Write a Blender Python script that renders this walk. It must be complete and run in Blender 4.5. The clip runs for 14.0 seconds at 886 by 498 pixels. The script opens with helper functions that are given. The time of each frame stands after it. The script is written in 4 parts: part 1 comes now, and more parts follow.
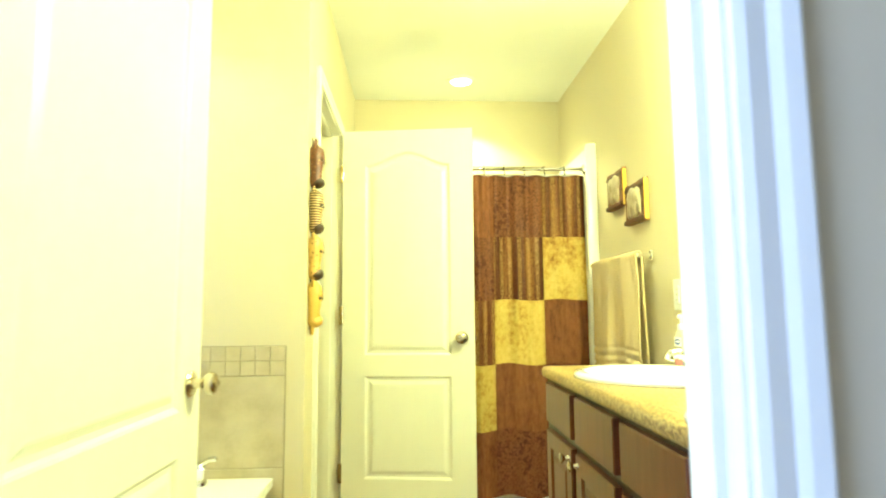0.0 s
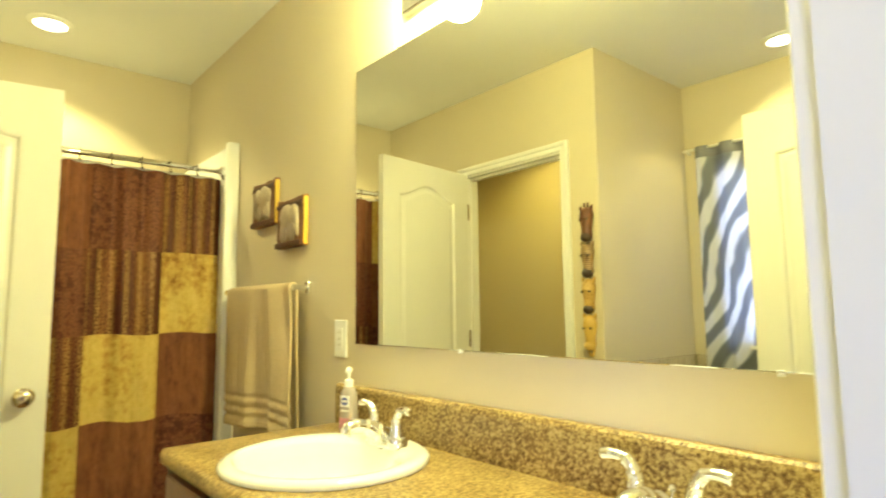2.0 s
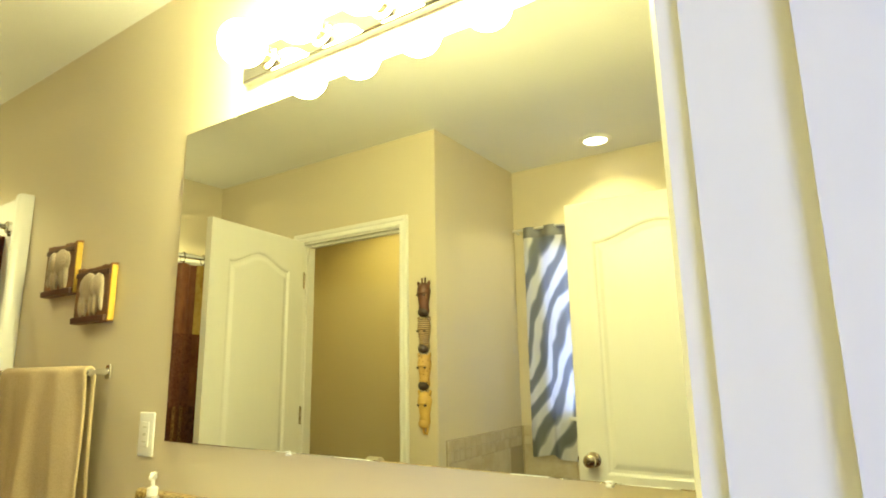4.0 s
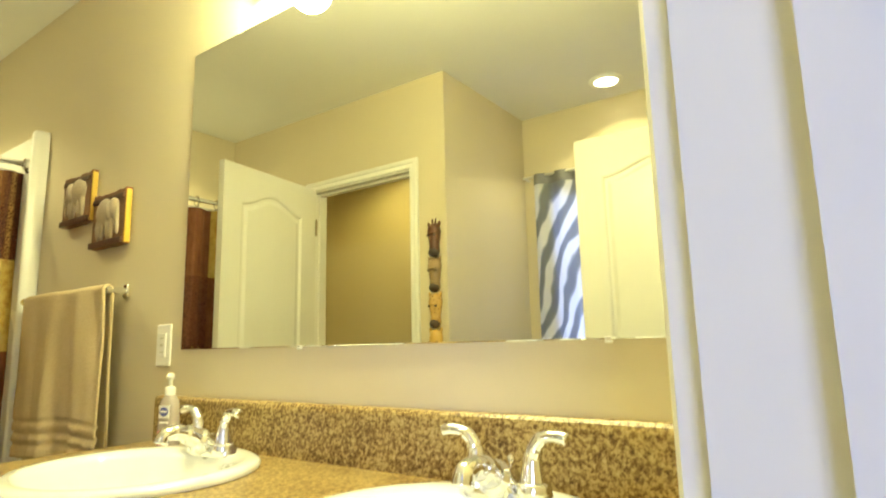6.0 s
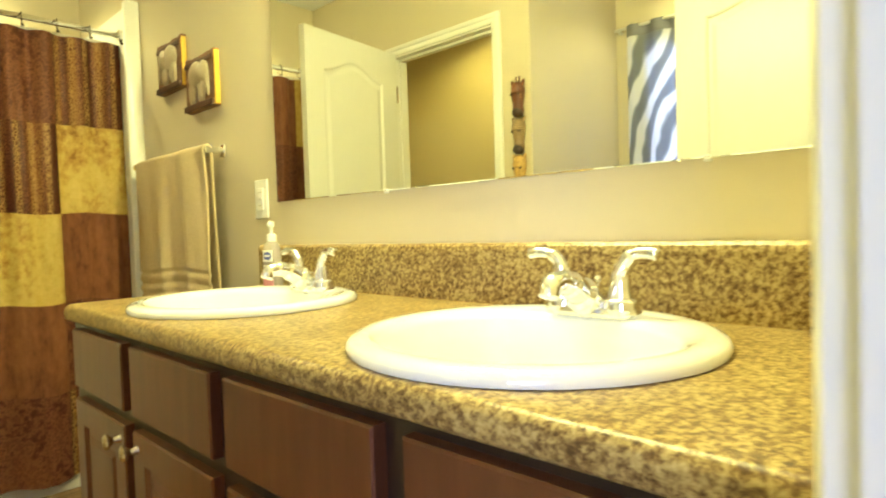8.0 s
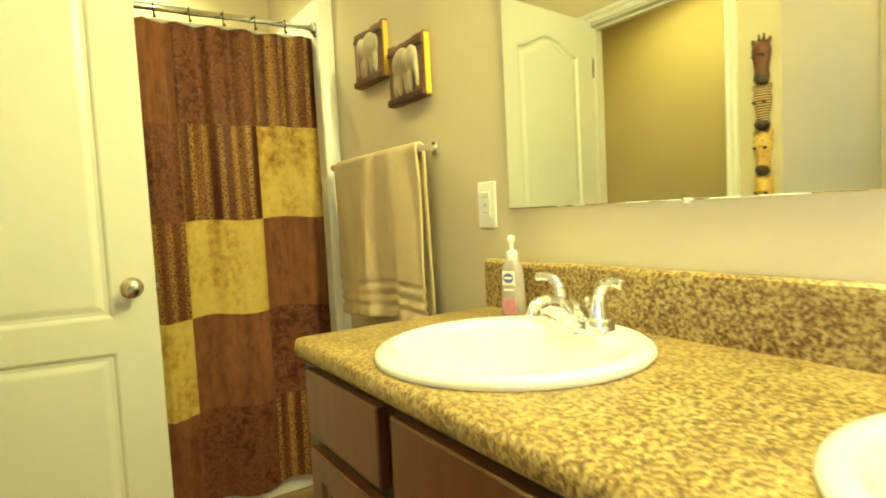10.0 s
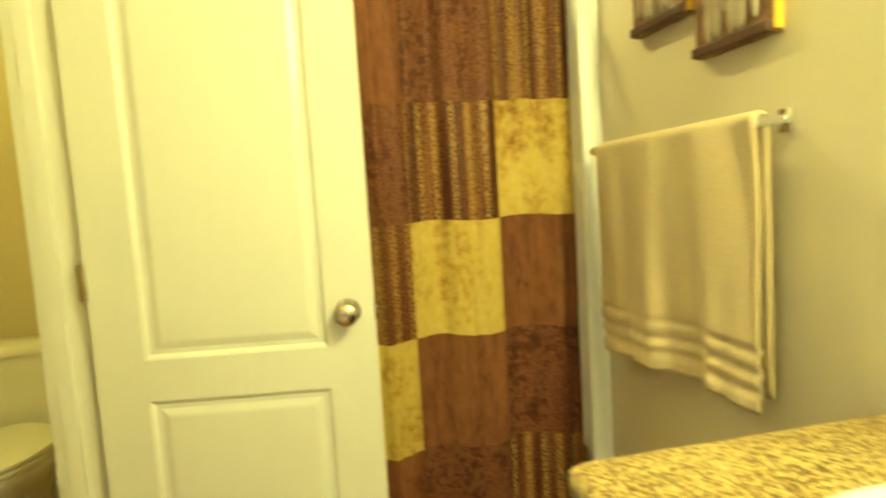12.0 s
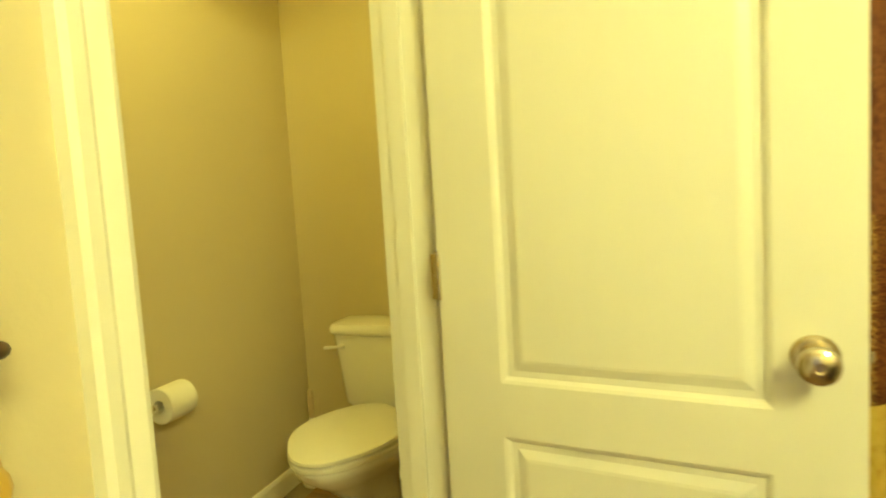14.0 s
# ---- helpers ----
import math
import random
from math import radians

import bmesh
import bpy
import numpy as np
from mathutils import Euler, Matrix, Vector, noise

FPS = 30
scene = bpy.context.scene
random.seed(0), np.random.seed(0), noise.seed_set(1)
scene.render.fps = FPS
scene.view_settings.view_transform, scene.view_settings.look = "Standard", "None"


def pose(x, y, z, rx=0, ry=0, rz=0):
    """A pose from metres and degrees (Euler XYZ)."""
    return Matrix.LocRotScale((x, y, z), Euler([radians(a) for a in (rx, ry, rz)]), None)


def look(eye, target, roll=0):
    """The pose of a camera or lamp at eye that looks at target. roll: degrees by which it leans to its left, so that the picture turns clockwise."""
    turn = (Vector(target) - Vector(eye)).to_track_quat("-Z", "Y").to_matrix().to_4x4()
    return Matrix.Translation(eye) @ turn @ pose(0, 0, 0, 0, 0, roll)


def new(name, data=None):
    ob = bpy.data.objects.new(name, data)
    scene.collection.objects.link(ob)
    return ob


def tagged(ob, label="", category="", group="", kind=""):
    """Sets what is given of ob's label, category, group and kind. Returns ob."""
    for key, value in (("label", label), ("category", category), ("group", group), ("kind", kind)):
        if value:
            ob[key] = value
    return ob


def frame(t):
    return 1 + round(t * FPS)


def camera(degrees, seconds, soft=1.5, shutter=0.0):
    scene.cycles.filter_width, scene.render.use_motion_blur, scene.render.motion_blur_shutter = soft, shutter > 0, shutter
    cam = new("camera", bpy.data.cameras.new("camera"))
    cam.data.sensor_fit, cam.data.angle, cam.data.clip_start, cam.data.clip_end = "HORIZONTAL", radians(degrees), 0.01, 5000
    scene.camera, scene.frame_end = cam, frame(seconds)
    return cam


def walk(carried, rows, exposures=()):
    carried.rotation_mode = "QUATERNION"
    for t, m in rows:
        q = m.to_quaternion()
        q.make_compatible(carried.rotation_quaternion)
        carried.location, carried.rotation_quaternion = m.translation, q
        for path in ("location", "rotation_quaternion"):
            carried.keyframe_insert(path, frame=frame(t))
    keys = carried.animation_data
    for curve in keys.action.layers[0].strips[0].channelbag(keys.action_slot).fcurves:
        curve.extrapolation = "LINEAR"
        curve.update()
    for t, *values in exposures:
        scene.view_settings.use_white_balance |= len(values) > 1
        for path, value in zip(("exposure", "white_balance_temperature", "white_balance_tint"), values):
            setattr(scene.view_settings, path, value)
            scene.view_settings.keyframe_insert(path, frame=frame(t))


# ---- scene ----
cam = camera(74.4, 14.0, soft=1.9, shutter=0.5)
PATH = [
    (0, (0.961, 0.542, 1.083), (1.067, 2.528, 1.29), -0.5),
    (0.5, (0.929, 0.756, 1.139), (1.232, 2.724, 1.33), -0.6),
    (1, (0.908, 0.91, 1.194), (1.687, 2.743, 1.372), -0.5),
    (1.5, (0.939, 1.017, 1.218), (2.064, 2.661, 1.4), -0.5),
    (2, (0.998, 1.058, 1.22), (2.282, 2.576, 1.431), -0.6),
    (2.5, (1.025, 1.059, 1.257), (2.461, 2.432, 1.489), -0.5),
    (3, (1.028, 1.071, 1.319), (2.584, 2.296, 1.602), -0.5),
    (3.2, (1.019, 1.077, 1.342), (2.61, 2.245, 1.669), -0.6),
    (5.3, (1.038, 1.099, 1.174), (2.683, 2.156, 1.595), -1.1),
    (5.5, (1.041, 1.095, 1.156), (2.678, 2.17, 1.565), -1.2),
    (6, (1.047, 1.087, 1.116), (2.662, 2.22, 1.441), -1.3),
    (6.5, (1.04, 1.089, 1.098), (2.629, 2.279, 1.335), -1.3),
    (7, (1.043, 1.081, 1.073), (2.602, 2.327, 1.207), -1.4),
    (7.5, (1.052, 1.071, 1.037), (2.576, 2.366, 1.049), -1.6),
    (8, (1.057, 1.102, 1.024), (2.507, 2.478, 0.956), -1.8),
    (8.5, (1.05, 1.177, 1.05), (2.43, 2.619, 0.929), -1.4),
    (9, (0.984, 1.266, 1.097), (2.263, 2.798, 0.965), -1.3),
    (9.2, (0.982, 1.317, 1.098), (2.204, 2.897, 0.986), -2.0),
    (11.3, (1.203, 1.901, 1.177), (2.028, 3.714, 0.997), -3.0),
    (11.5, (1.2, 1.964, 1.182), (1.931, 3.816, 0.999), -3.2),
    (12, (1.172, 2.081, 1.215), (1.564, 4.033, 1.029), -3.5),
    (12.5, (1.064, 2.2, 1.226), (1.281, 4.181, 1.056), -3.3),
    (13, (1.03, 2.295, 1.202), (0.987, 4.289, 1.051), -3.4),
    (13.5, (1.042, 2.453, 1.2), (0.588, 4.396, 1.056), -3.4),
    (14, (0.983, 2.56, 1.203), (0.322, 4.441, 1.038), -3.4),
]
walk(cam, [(t, look(eye, target, roll)) for t, eye, target, roll in PATH],
     [(0, 0.20, 5350, -13), (0.5, -0.22, 5800, -7), (1.0, -0.48, 6000, 4), (1.5, -0.60, 6050, 7), (2.0, -0.70, 5950, 7), (3.2, -0.78, 5750, 8), (5.5, -0.86, 5650, 11), (7.0, -0.83, 5800, 9), (8.0, -0.56, 5850, 4),
      (9.2, -0.58, 5950, -1), (11.3, -0.60, 6450, 0), (12.5, -0.27, 6550, -11), (14, -0.54, 6950, -8)])


# ---- world and lights ----
world = bpy.data.worlds.new("world")
scene.world = world
world.use_nodes = True
_n = world.node_tree.nodes
_sky = _n.new("ShaderNodeTexSky")
_sky.sky_type, _sky.sun_disc = "NISHITA", False
_sky.sun_elevation, _sky.sun_rotation = radians(38), radians(250)
_n["Background"].inputs[1].default_value = 0.12
world.node_tree.links.new(_sky.outputs[0], _n["Background"].inputs[0])

WARM = (1.0, 0.85, 0.33)


def area(name, m, sx, sy, watts, color, shape="RECTANGLE"):
    d = bpy.data.lights.new(name, "AREA")
    d.shape, d.size, d.energy, d.color = shape, sx, watts, color
    if shape in ("RECTANGLE", "ELLIPSE"):
        d.size_y = sy
    ob = new(name, d)
    ob.matrix_world = m
    return ob


SUN = bpy.data.lights.new("sun", "SUN")
SUN.energy, SUN.angle, SUN.color = 2.0, radians(0.5), (1, 0.95, 0.88)
new("sun", SUN).matrix_world = look((-5, 3, 5), (0, 1.5, 0))
area("bedroom_window_light", pose(-2.0, -0.75, 1.45, 90, 0, -90), 1.5, 1.3, 175, (0.56, 0.62, 1.0))
area("bath_window_light", pose(-0.40, 2.09, 1.5, 90, 0, -90), 0.86, 1.0, 34, (0.54, 0.62, 1.0))


def spot(name, x, y, watts, color=WARM, cone=124, blend=0.35, soft=0.05):
    d = bpy.data.lights.new(name, "SPOT")
    d.energy, d.color, d.spot_size, d.spot_blend, d.shadow_soft_size = watts, color, radians(cone), blend, soft
    new(name, d).matrix_world = pose(x, y, 2.512)


spot("shower_downlight_lamp", 1.275, 4.11, 120)
spot("tub_downlight_lamp", -0.075, 2.07, 60)
spot("toilet_downlight_lamp", -0.02, 3.72, 98, (1.0, 0.77, 0.15), 170, 0.5, 0.09)

# ---- materials ----


def mat(name, color, rough=0.5, vary=0.06, scale=6.0, bump=0.0, bump_scale=80.0, metal=0.0, stretch=(1, 1, 1), rand=0.0, coat=0.0):
    """A surface with its colour, two scales of variation and a fine relief."""
    m = bpy.data.materials.new(name)
    m.use_nodes = True
    nt = m.node_tree
    b = nt.nodes["Principled BSDF"]
    b.inputs["Roughness"].default_value, b.inputs["Metallic"].default_value = rough, metal
    b.inputs["Coat Weight"].default_value = coat
    tc = nt.nodes.new("ShaderNodeTexCoord")
    mp = nt.nodes.new("ShaderNodeMapping")
    mp.inputs["Scale"].default_value = stretch
    nt.links.new(tc.outputs["Object"], mp.inputs[0])
    n1 = nt.nodes.new("ShaderNodeTexNoise")
    n1.inputs["Scale"].default_value, n1.inputs["Detail"].default_value = scale, 5
    nt.links.new(mp.outputs[0], n1.inputs[0])
    ramp = nt.nodes.new("ShaderNodeMapRange")
    ramp.inputs[3].default_value, ramp.inputs[4].default_value = 1 - vary, 1 + vary
    nt.links.new(n1.outputs[0], ramp.inputs[0])
    mul = nt.nodes.new("ShaderNodeVectorMath")
    mul.operation = "SCALE"
    mul.inputs[0].default_value = color
    nt.links.new(ramp.outputs[0], mul.inputs["Scale"])
    out = mul.outputs[0]
    if rand:
        info = nt.nodes.new("ShaderNodeObjectInfo")
        r2 = nt.nodes.new("ShaderNodeMapRange")
        r2.inputs[3].default_value, r2.inputs[4].default_value = 1 - rand, 1 + rand
        nt.links.new(info.outputs["Random"], r2.inputs[0])
        m2 = nt.nodes.new("ShaderNodeVectorMath")
        m2.operation = "SCALE"
        nt.links.new(out, m2.inputs[0])
        nt.links.new(r2.outputs[0], m2.inputs["Scale"])
        out = m2.outputs[0]
    nt.links.new(out, b.inputs["Base Color"])
    rr = nt.nodes.new("ShaderNodeMapRange")
    rr.inputs[3].default_value, rr.inputs[4].default_value = max(0, rough - 0.06), min(1, rough + 0.06)
    nt.links.new(n1.outputs[0], rr.inputs[0])
    if rough > 0.08:
        nt.links.new(rr.outputs[0], b.inputs["Roughness"])
    if bump:
        n2 = nt.nodes.new("ShaderNodeTexNoise")
        n2.inputs["Scale"].default_value, n2.inputs["Detail"].default_value = bump_scale, 3
        nt.links.new(mp.outputs[0], n2.inputs[0])
        bp = nt.nodes.new("ShaderNodeBump")
        bp.inputs["Strength"].default_value, bp.inputs["Distance"].default_value = bump, 0.002
        nt.links.new(n2.outputs[0], bp.inputs["Height"])
        nt.links.new(bp.outputs[0], b.inputs["Normal"])
    return m


def ramp_mat(name, stops, kind="noise", scale=10.0, detail=6.0, rough=0.5, distortion=0.0, stretch=(1, 1, 1), bump=0.3, metal=0.0, rand=False, direction="X", rough2=0.6):
    """A surface whose colour runs through stops (place, colour) by a texture."""
    m = bpy.data.materials.new(name)
    m.use_nodes = True
    nt = m.node_tree
    b = nt.nodes["Principled BSDF"]
    b.inputs["Roughness"].default_value, b.inputs["Metallic"].default_value = rough, metal
    tc = nt.nodes.new("ShaderNodeTexCoord")
    mp = nt.nodes.new("ShaderNodeMapping")
    mp.inputs["Scale"].default_value = stretch
    nt.links.new(tc.outputs["Object"], mp.inputs[0])
    src = mp.outputs[0]
    if rand:
        info = nt.nodes.new("ShaderNodeObjectInfo")
        mm = nt.nodes.new("ShaderNodeVectorMath")
        mm.operation = "SCALE"
        mm.inputs[0].default_value = (13, 7, 5)
        nt.links.new(info.outputs["Random"], mm.inputs["Scale"])
        ad = nt.nodes.new("ShaderNodeVectorMath")
        nt.links.new(src, ad.inputs[0])
        nt.links.new(mm.outputs[0], ad.inputs[1])
        src = ad.outputs[0]
    if kind == "noise":
        t = nt.nodes.new("ShaderNodeTexNoise")
        t.inputs["Scale"].default_value, t.inputs["Detail"].default_value, t.inputs["Roughness"].default_value = scale, detail, rough2
        t.inputs["Distortion"].default_value = distortion
        out = t.outputs[0]
    elif kind == "wave":
        t = nt.nodes.new("ShaderNodeTexWave")
        t.bands_direction = direction
        t.inputs["Scale"].default_value, t.inputs["Distortion"].default_value, t.inputs["Detail"].default_value = scale, distortion, detail
        t.inputs["Detail Scale"].default_value = 0.6
        out = t.outputs[1]
    else:
        t = nt.nodes.new("ShaderNodeTexVoronoi")
        t.inputs["Scale"].default_value = scale
        out = t.outputs[0]
    nt.links.new(src, t.inputs[0])
    cr = nt.nodes.new("ShaderNodeValToRGB")
    els = cr.color_ramp.elements
    els[0].position, els[0].color = stops[0][0], (*stops[0][1], 1)
    els[1].position, els[1].color = stops[-1][0], (*stops[-1][1], 1)
    for p, c in stops[1:-1]:
        els.new(p).color = (*c, 1)
    nt.links.new(out, cr.inputs[0])
    nt.links.new(cr.outputs[0], b.inputs["Base Color"])
    if bump:
        bp = nt.nodes.new("ShaderNodeBump")
        bp.inputs["Strength"].default_value, bp.inputs["Distance"].default_value = bump, 0.002
        nt.links.new(out, bp.inputs["Height"])
        nt.links.new(bp.outputs[0], b.inputs["Normal"])
    return m


def glow(name, color, strength):
    m = bpy.data.materials.new(name)
    m.use_nodes = True
    b = m.node_tree.nodes["Principled BSDF"]
    b.inputs["Base Color"].default_value = (0.8, 0.8, 0.8, 1)
    b.inputs["Emission Color"].default_value = (*color, 1)
    b.inputs["Emission Strength"].default_value = strength
    return m


PAINT = mat("wall_paint", (0.60, 0.530, 0.382), 0.55, 0.03, 1.5, 0.12, 160)
CEIL = mat("ceiling_paint", (0.74, 0.73, 0.70), 0.8, 0.03, 2, 0.5, 90)
WHITE = mat("white_trim_paint", (0.80, 0.79, 0.76), 0.32, 0.02, 5, 0.04, 120)
DOORWHITE = mat("door_paint", (0.80, 0.79, 0.75), 0.30, 0.02, 3, 0.10, 60, stretch=(8, 1, 1))
PORCELAIN = mat("porcelain", (0.87, 0.88, 0.90), 0.06, 0.01, 3, coat=0.6)
ACRYLIC = mat("tub_acrylic", (0.86, 0.86, 0.84), 0.26, 0.01, 3, coat=0.1)
CHROME = mat("chrome", (0.82, 0.82, 0.82), 0.06, 0.02, 20, metal=1.0)
NICKEL = mat("satin_nickel", (0.65, 0.58, 0.45), 0.22, 0.05, 30, metal=1.0)
BRONZE = mat("dark_metal", (0.10, 0.08, 0.06), 0.35, 0.1, 30, metal=1.0)
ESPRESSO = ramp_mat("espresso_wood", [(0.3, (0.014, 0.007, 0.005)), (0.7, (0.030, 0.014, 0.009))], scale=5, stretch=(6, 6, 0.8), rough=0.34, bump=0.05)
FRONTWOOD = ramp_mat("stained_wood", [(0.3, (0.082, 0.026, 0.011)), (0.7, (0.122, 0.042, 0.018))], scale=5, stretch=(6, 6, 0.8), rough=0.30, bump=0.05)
FRONTWOOD.node_tree.nodes["Principled BSDF"].inputs["Specular IOR Level"].default_value = 0.34
SOAP = mat("plastic_white", (0.80, 0.80, 0.80), 0.3, 0.02, 20)
TILE = ramp_mat("ceramic_tile", [(0.3, (0.40, 0.33, 0.22)), (0.55, (0.50, 0.43, 0.31)), (0.75, (0.56, 0.49, 0.37))], scale=9, rough=0.3, bump=0.05, rand=True)
GROUT = mat("grout", (0.33, 0.28, 0.20), 0.85, 0.08, 30, 0.3, 200)
TOWEL = ramp_mat("towel_terry", [(0.3, (0.46, 0.360, 0.210)), (0.7, (0.60, 0.485, 0.30))], scale=260, rough=0.95, bump=0.9)
PAPER = mat("paper", (0.80, 0.79, 0.76), 0.9, 0.03, 60, 0.3, 150)
LINER = mat("liner", (0.80, 0.80, 0.78), 0.5, 0.03, 6)


def granite():
    m = bpy.data.materials.new("speckled_laminate")
    m.use_nodes = True
    nt = m.node_tree
    b = nt.nodes["Principled BSDF"]
    b.inputs["Roughness"].default_value = 0.30
    b.inputs["Specular IOR Level"].default_value = 0.32
    tc = nt.nodes.new("ShaderNodeTexCoord")
    n1 = nt.nodes.new("ShaderNodeTexNoise")
    n1.inputs["Scale"].default_value, n1.inputs["Detail"].default_value, n1.inputs["Roughness"].default_value = 126, 6, 0.70
    n1.inputs["Distortion"].default_value = 0.2
    n2 = nt.nodes.new("ShaderNodeTexNoise")
    n2.inputs["Scale"].default_value, n2.inputs["Detail"].default_value = 11, 2
    for n in (n1, n2):
        nt.links.new(tc.outputs["Object"], n.inputs[0])
    mx = nt.nodes.new("ShaderNodeMath")
    mx.operation = "MULTIPLY_ADD"
    mx.inputs[1].default_value = 0.14
    nt.links.new(n2.outputs[0], mx.inputs[0])
    nt.links.new(n1.outputs[0], mx.inputs[2])
    cr = nt.nodes.new("ShaderNodeValToRGB")
    e = cr.color_ramp.elements
    e[0].position, e[0].color = 0.42, (0.072, 0.038, 0.014, 1)
    e[1].position, e[1].color = 0.75, (0.52, 0.41, 0.20, 1)
    for p, c in ((0.505, (0.150, 0.088, 0.032)), (0.565, (0.26, 0.182, 0.068)), (0.64, (0.42, 0.315, 0.122))):
        e.new(p).color = (*c, 1)
    nt.links.new(mx.outputs[0], cr.inputs[0])
    nt.links.new(cr.outputs[0], b.inputs["Base Color"])
    return m


GRANITE = granite()
MIRROR = mat("mirror_silver", (0.82, 0.83, 0.77), 0.0, 0.0, 1, metal=1.0)
GLASS = bpy.data.materials.new("window_glass")
GLASS.use_nodes = True
_g = GLASS.node_tree.nodes["Principled BSDF"]
_g.inputs["Transmission Weight"].default_value, _g.inputs["Roughness"].default_value = 1.0, 0.0

# ---- mesh helpers ----


def part(name, bm, material, parent=None, label="", smooth=False):
    """Link a bmesh as one mesh object under a thing or part."""
    me = bpy.data.meshes.new(name)
    bmesh.ops.recalc_face_normals(bm, faces=bm.faces)
    if smooth:
        for f in bm.faces:
            f.smooth = True
    bm.to_mesh(me)
    bm.free()
    for m in material if isinstance(material, (list, tuple)) else [material]:
        me.materials.append(m)
    if smooth and smooth is not True:
        me.set_sharp_from_angle(angle=radians(smooth))
    ob = new(name, me)
    if parent:
        ob.parent = parent
    if label:
        tagged(ob, label)
    return ob


def thing(name, m, label, category, group="", kind=""):
    ob = new(name)
    ob.empty_display_size = 0.05
    ob.matrix_world = m
    return tagged(ob, label, category, group, kind)


def add_box(bm, x0, x1, y0, y1, z0, z1, bevel=0.0, seg=2):
    r = bmesh.ops.create_cube(bm, size=1.0, matrix=Matrix.Translation(((x0 + x1) / 2, (y0 + y1) / 2, (z0 + z1) / 2)) @ Matrix.Diagonal((x1 - x0, y1 - y0, z1 - z0, 1)))
    if bevel:
        es = list({e for v in r["verts"] for e in v.link_edges})
        bmesh.ops.bevel(bm, geom=es, offset=bevel, segments=seg, affect="EDGES", profile=0.5)
    return bm


def box(x0, x1, y0, y1, z0, z1, bevel=0.0, seg=2):
    return add_box(bmesh.new(), x0, x1, y0, y1, z0, z1, bevel, seg)


def rings_mesh(bm, rings, closed=True, cap0=True, cap1=True):
    """Skin a list of rings of points, each of the same count."""
    vs = [[bm.verts.new(p) for p in r] for r in rings]
    n = len(rings[0])
    for a, b in zip(vs, vs[1:]):
        for i in range(n if closed else n - 1):
            bm.faces.new((a[i], a[(i + 1) % n], b[(i + 1) % n], b[i]))
    if cap0 and closed:
        bm.faces.new(list(reversed(vs[0])))
    if cap1 and closed:
        bm.faces.new(vs[-1])
    return bm


def lathe(bm, profile, m=Matrix(), n=24):
    """Turn (radius, height) pairs round the z axis of m."""
    rings = [[m @ Vector((max(r, 1e-4) * math.cos(2 * math.pi * i / n), max(r, 1e-4) * math.sin(2 * math.pi * i / n), h)) for i in range(n)] for r, h in profile]
    return rings_mesh(bm, rings)


def tube(bm, pts, radius, n=10, flat=1.0):
    """A round bar along points; radius may be one value or one a point."""
    pts = [Vector(p) for p in pts]
    rad = radius if isinstance(radius, (list, tuple)) else [radius] * len(pts)
    rings, up = [], Vector((0, 0, 1))
    for i, p in enumerate(pts):
        d = (pts[min(i + 1, len(pts) - 1)] - pts[max(i - 1, 0)]).normalized()
        a = d.cross(up)
        if a.length < 0.05:
            a = d.cross(Vector((0, 1, 0)))
        a.normalize()
        b = a.cross(d)
        rings.append([p + rad[i] * (a * math.cos(2 * math.pi * k / n) + b * math.sin(2 * math.pi * k / n) * flat) for k in range(n)])
    return rings_mesh(bm, rings)


def spline(pts, n=8):
    """A smooth run of points through the given ones."""
    pts = [Vector(p) for p in pts]
    q = [2 * pts[0] - pts[1], *pts, 2 * pts[-1] - pts[-2]]
    out = []
    for i in range(1, len(q) - 2):
        for k in range(n):
            t = k / n
            out.append(0.5 * (2 * q[i] + (q[i + 1] - q[i - 1]) * t + (2 * q[i - 1] - 5 * q[i] + 4 * q[i + 1] - q[i + 2]) * t**2 + (3 * q[i] - q[i - 1] - 3 * q[i + 1] + q[i + 2]) * t**3))
    return out + [pts[-1]]


def plate_with_holes(bm, outer, holes, z):
    """A flat face in the xy plane with holes; returns the vertex loops."""
    loops, edges = [], []
    for pts in [outer, *holes]:
        vs = [bm.verts.new((x, y, z)) for x, y in pts]
        edges += [bm.edges.new((vs[i], vs[(i + 1) % len(vs)])) for i in range(len(vs))]
        loops.append(vs)
    bmesh.ops.triangle_fill(bm, edges=edges, use_beauty=True)
    return loops


def strip(bm, a, b):
    for i in range(len(a)):
        j = (i + 1) % len(a)
        bm.faces.new((a[i], a[j], b[j], b[i]))


def offset(pts, d):
    """A closed outline moved inwards by d (points run counter-clockwise)."""
    out = []
    for i, p in enumerate(pts):
        a, b = Vector(pts[i - 1]), Vector(pts[(i + 1) % len(pts)])
        p = Vector(p)
        n1 = Vector((-(p - a).y, (p - a).x)).normalized()
        n2 = Vector((-(b - p).y, (b - p).x)).normalized()
        k = n1 + n2
        out.append(tuple(p + k * (d / max(0.3, k.dot(n1)))))
    return out


def sweep(bm, profile, path, normal):
    """Sweep a profile of (across, out) pairs along a mitred path lying in a plane with that normal."""
    path, normal = [Vector(p) for p in path], Vector(normal)
    rings = []
    for i, p in enumerate(path):
        d0 = (p - path[i - 1]).normalized() if i else (path[1] - p).normalized()
        d1 = (path[i + 1] - p).normalized() if i < len(path) - 1 else d0
        s0, s1 = normal.cross(d0), normal.cross(d1)
        k = s0 + s1
        k = k / max(0.2, k.dot(s0))
        rings.append([p + k * u + normal * v for u, v in profile])
    return rings_mesh(bm, rings)


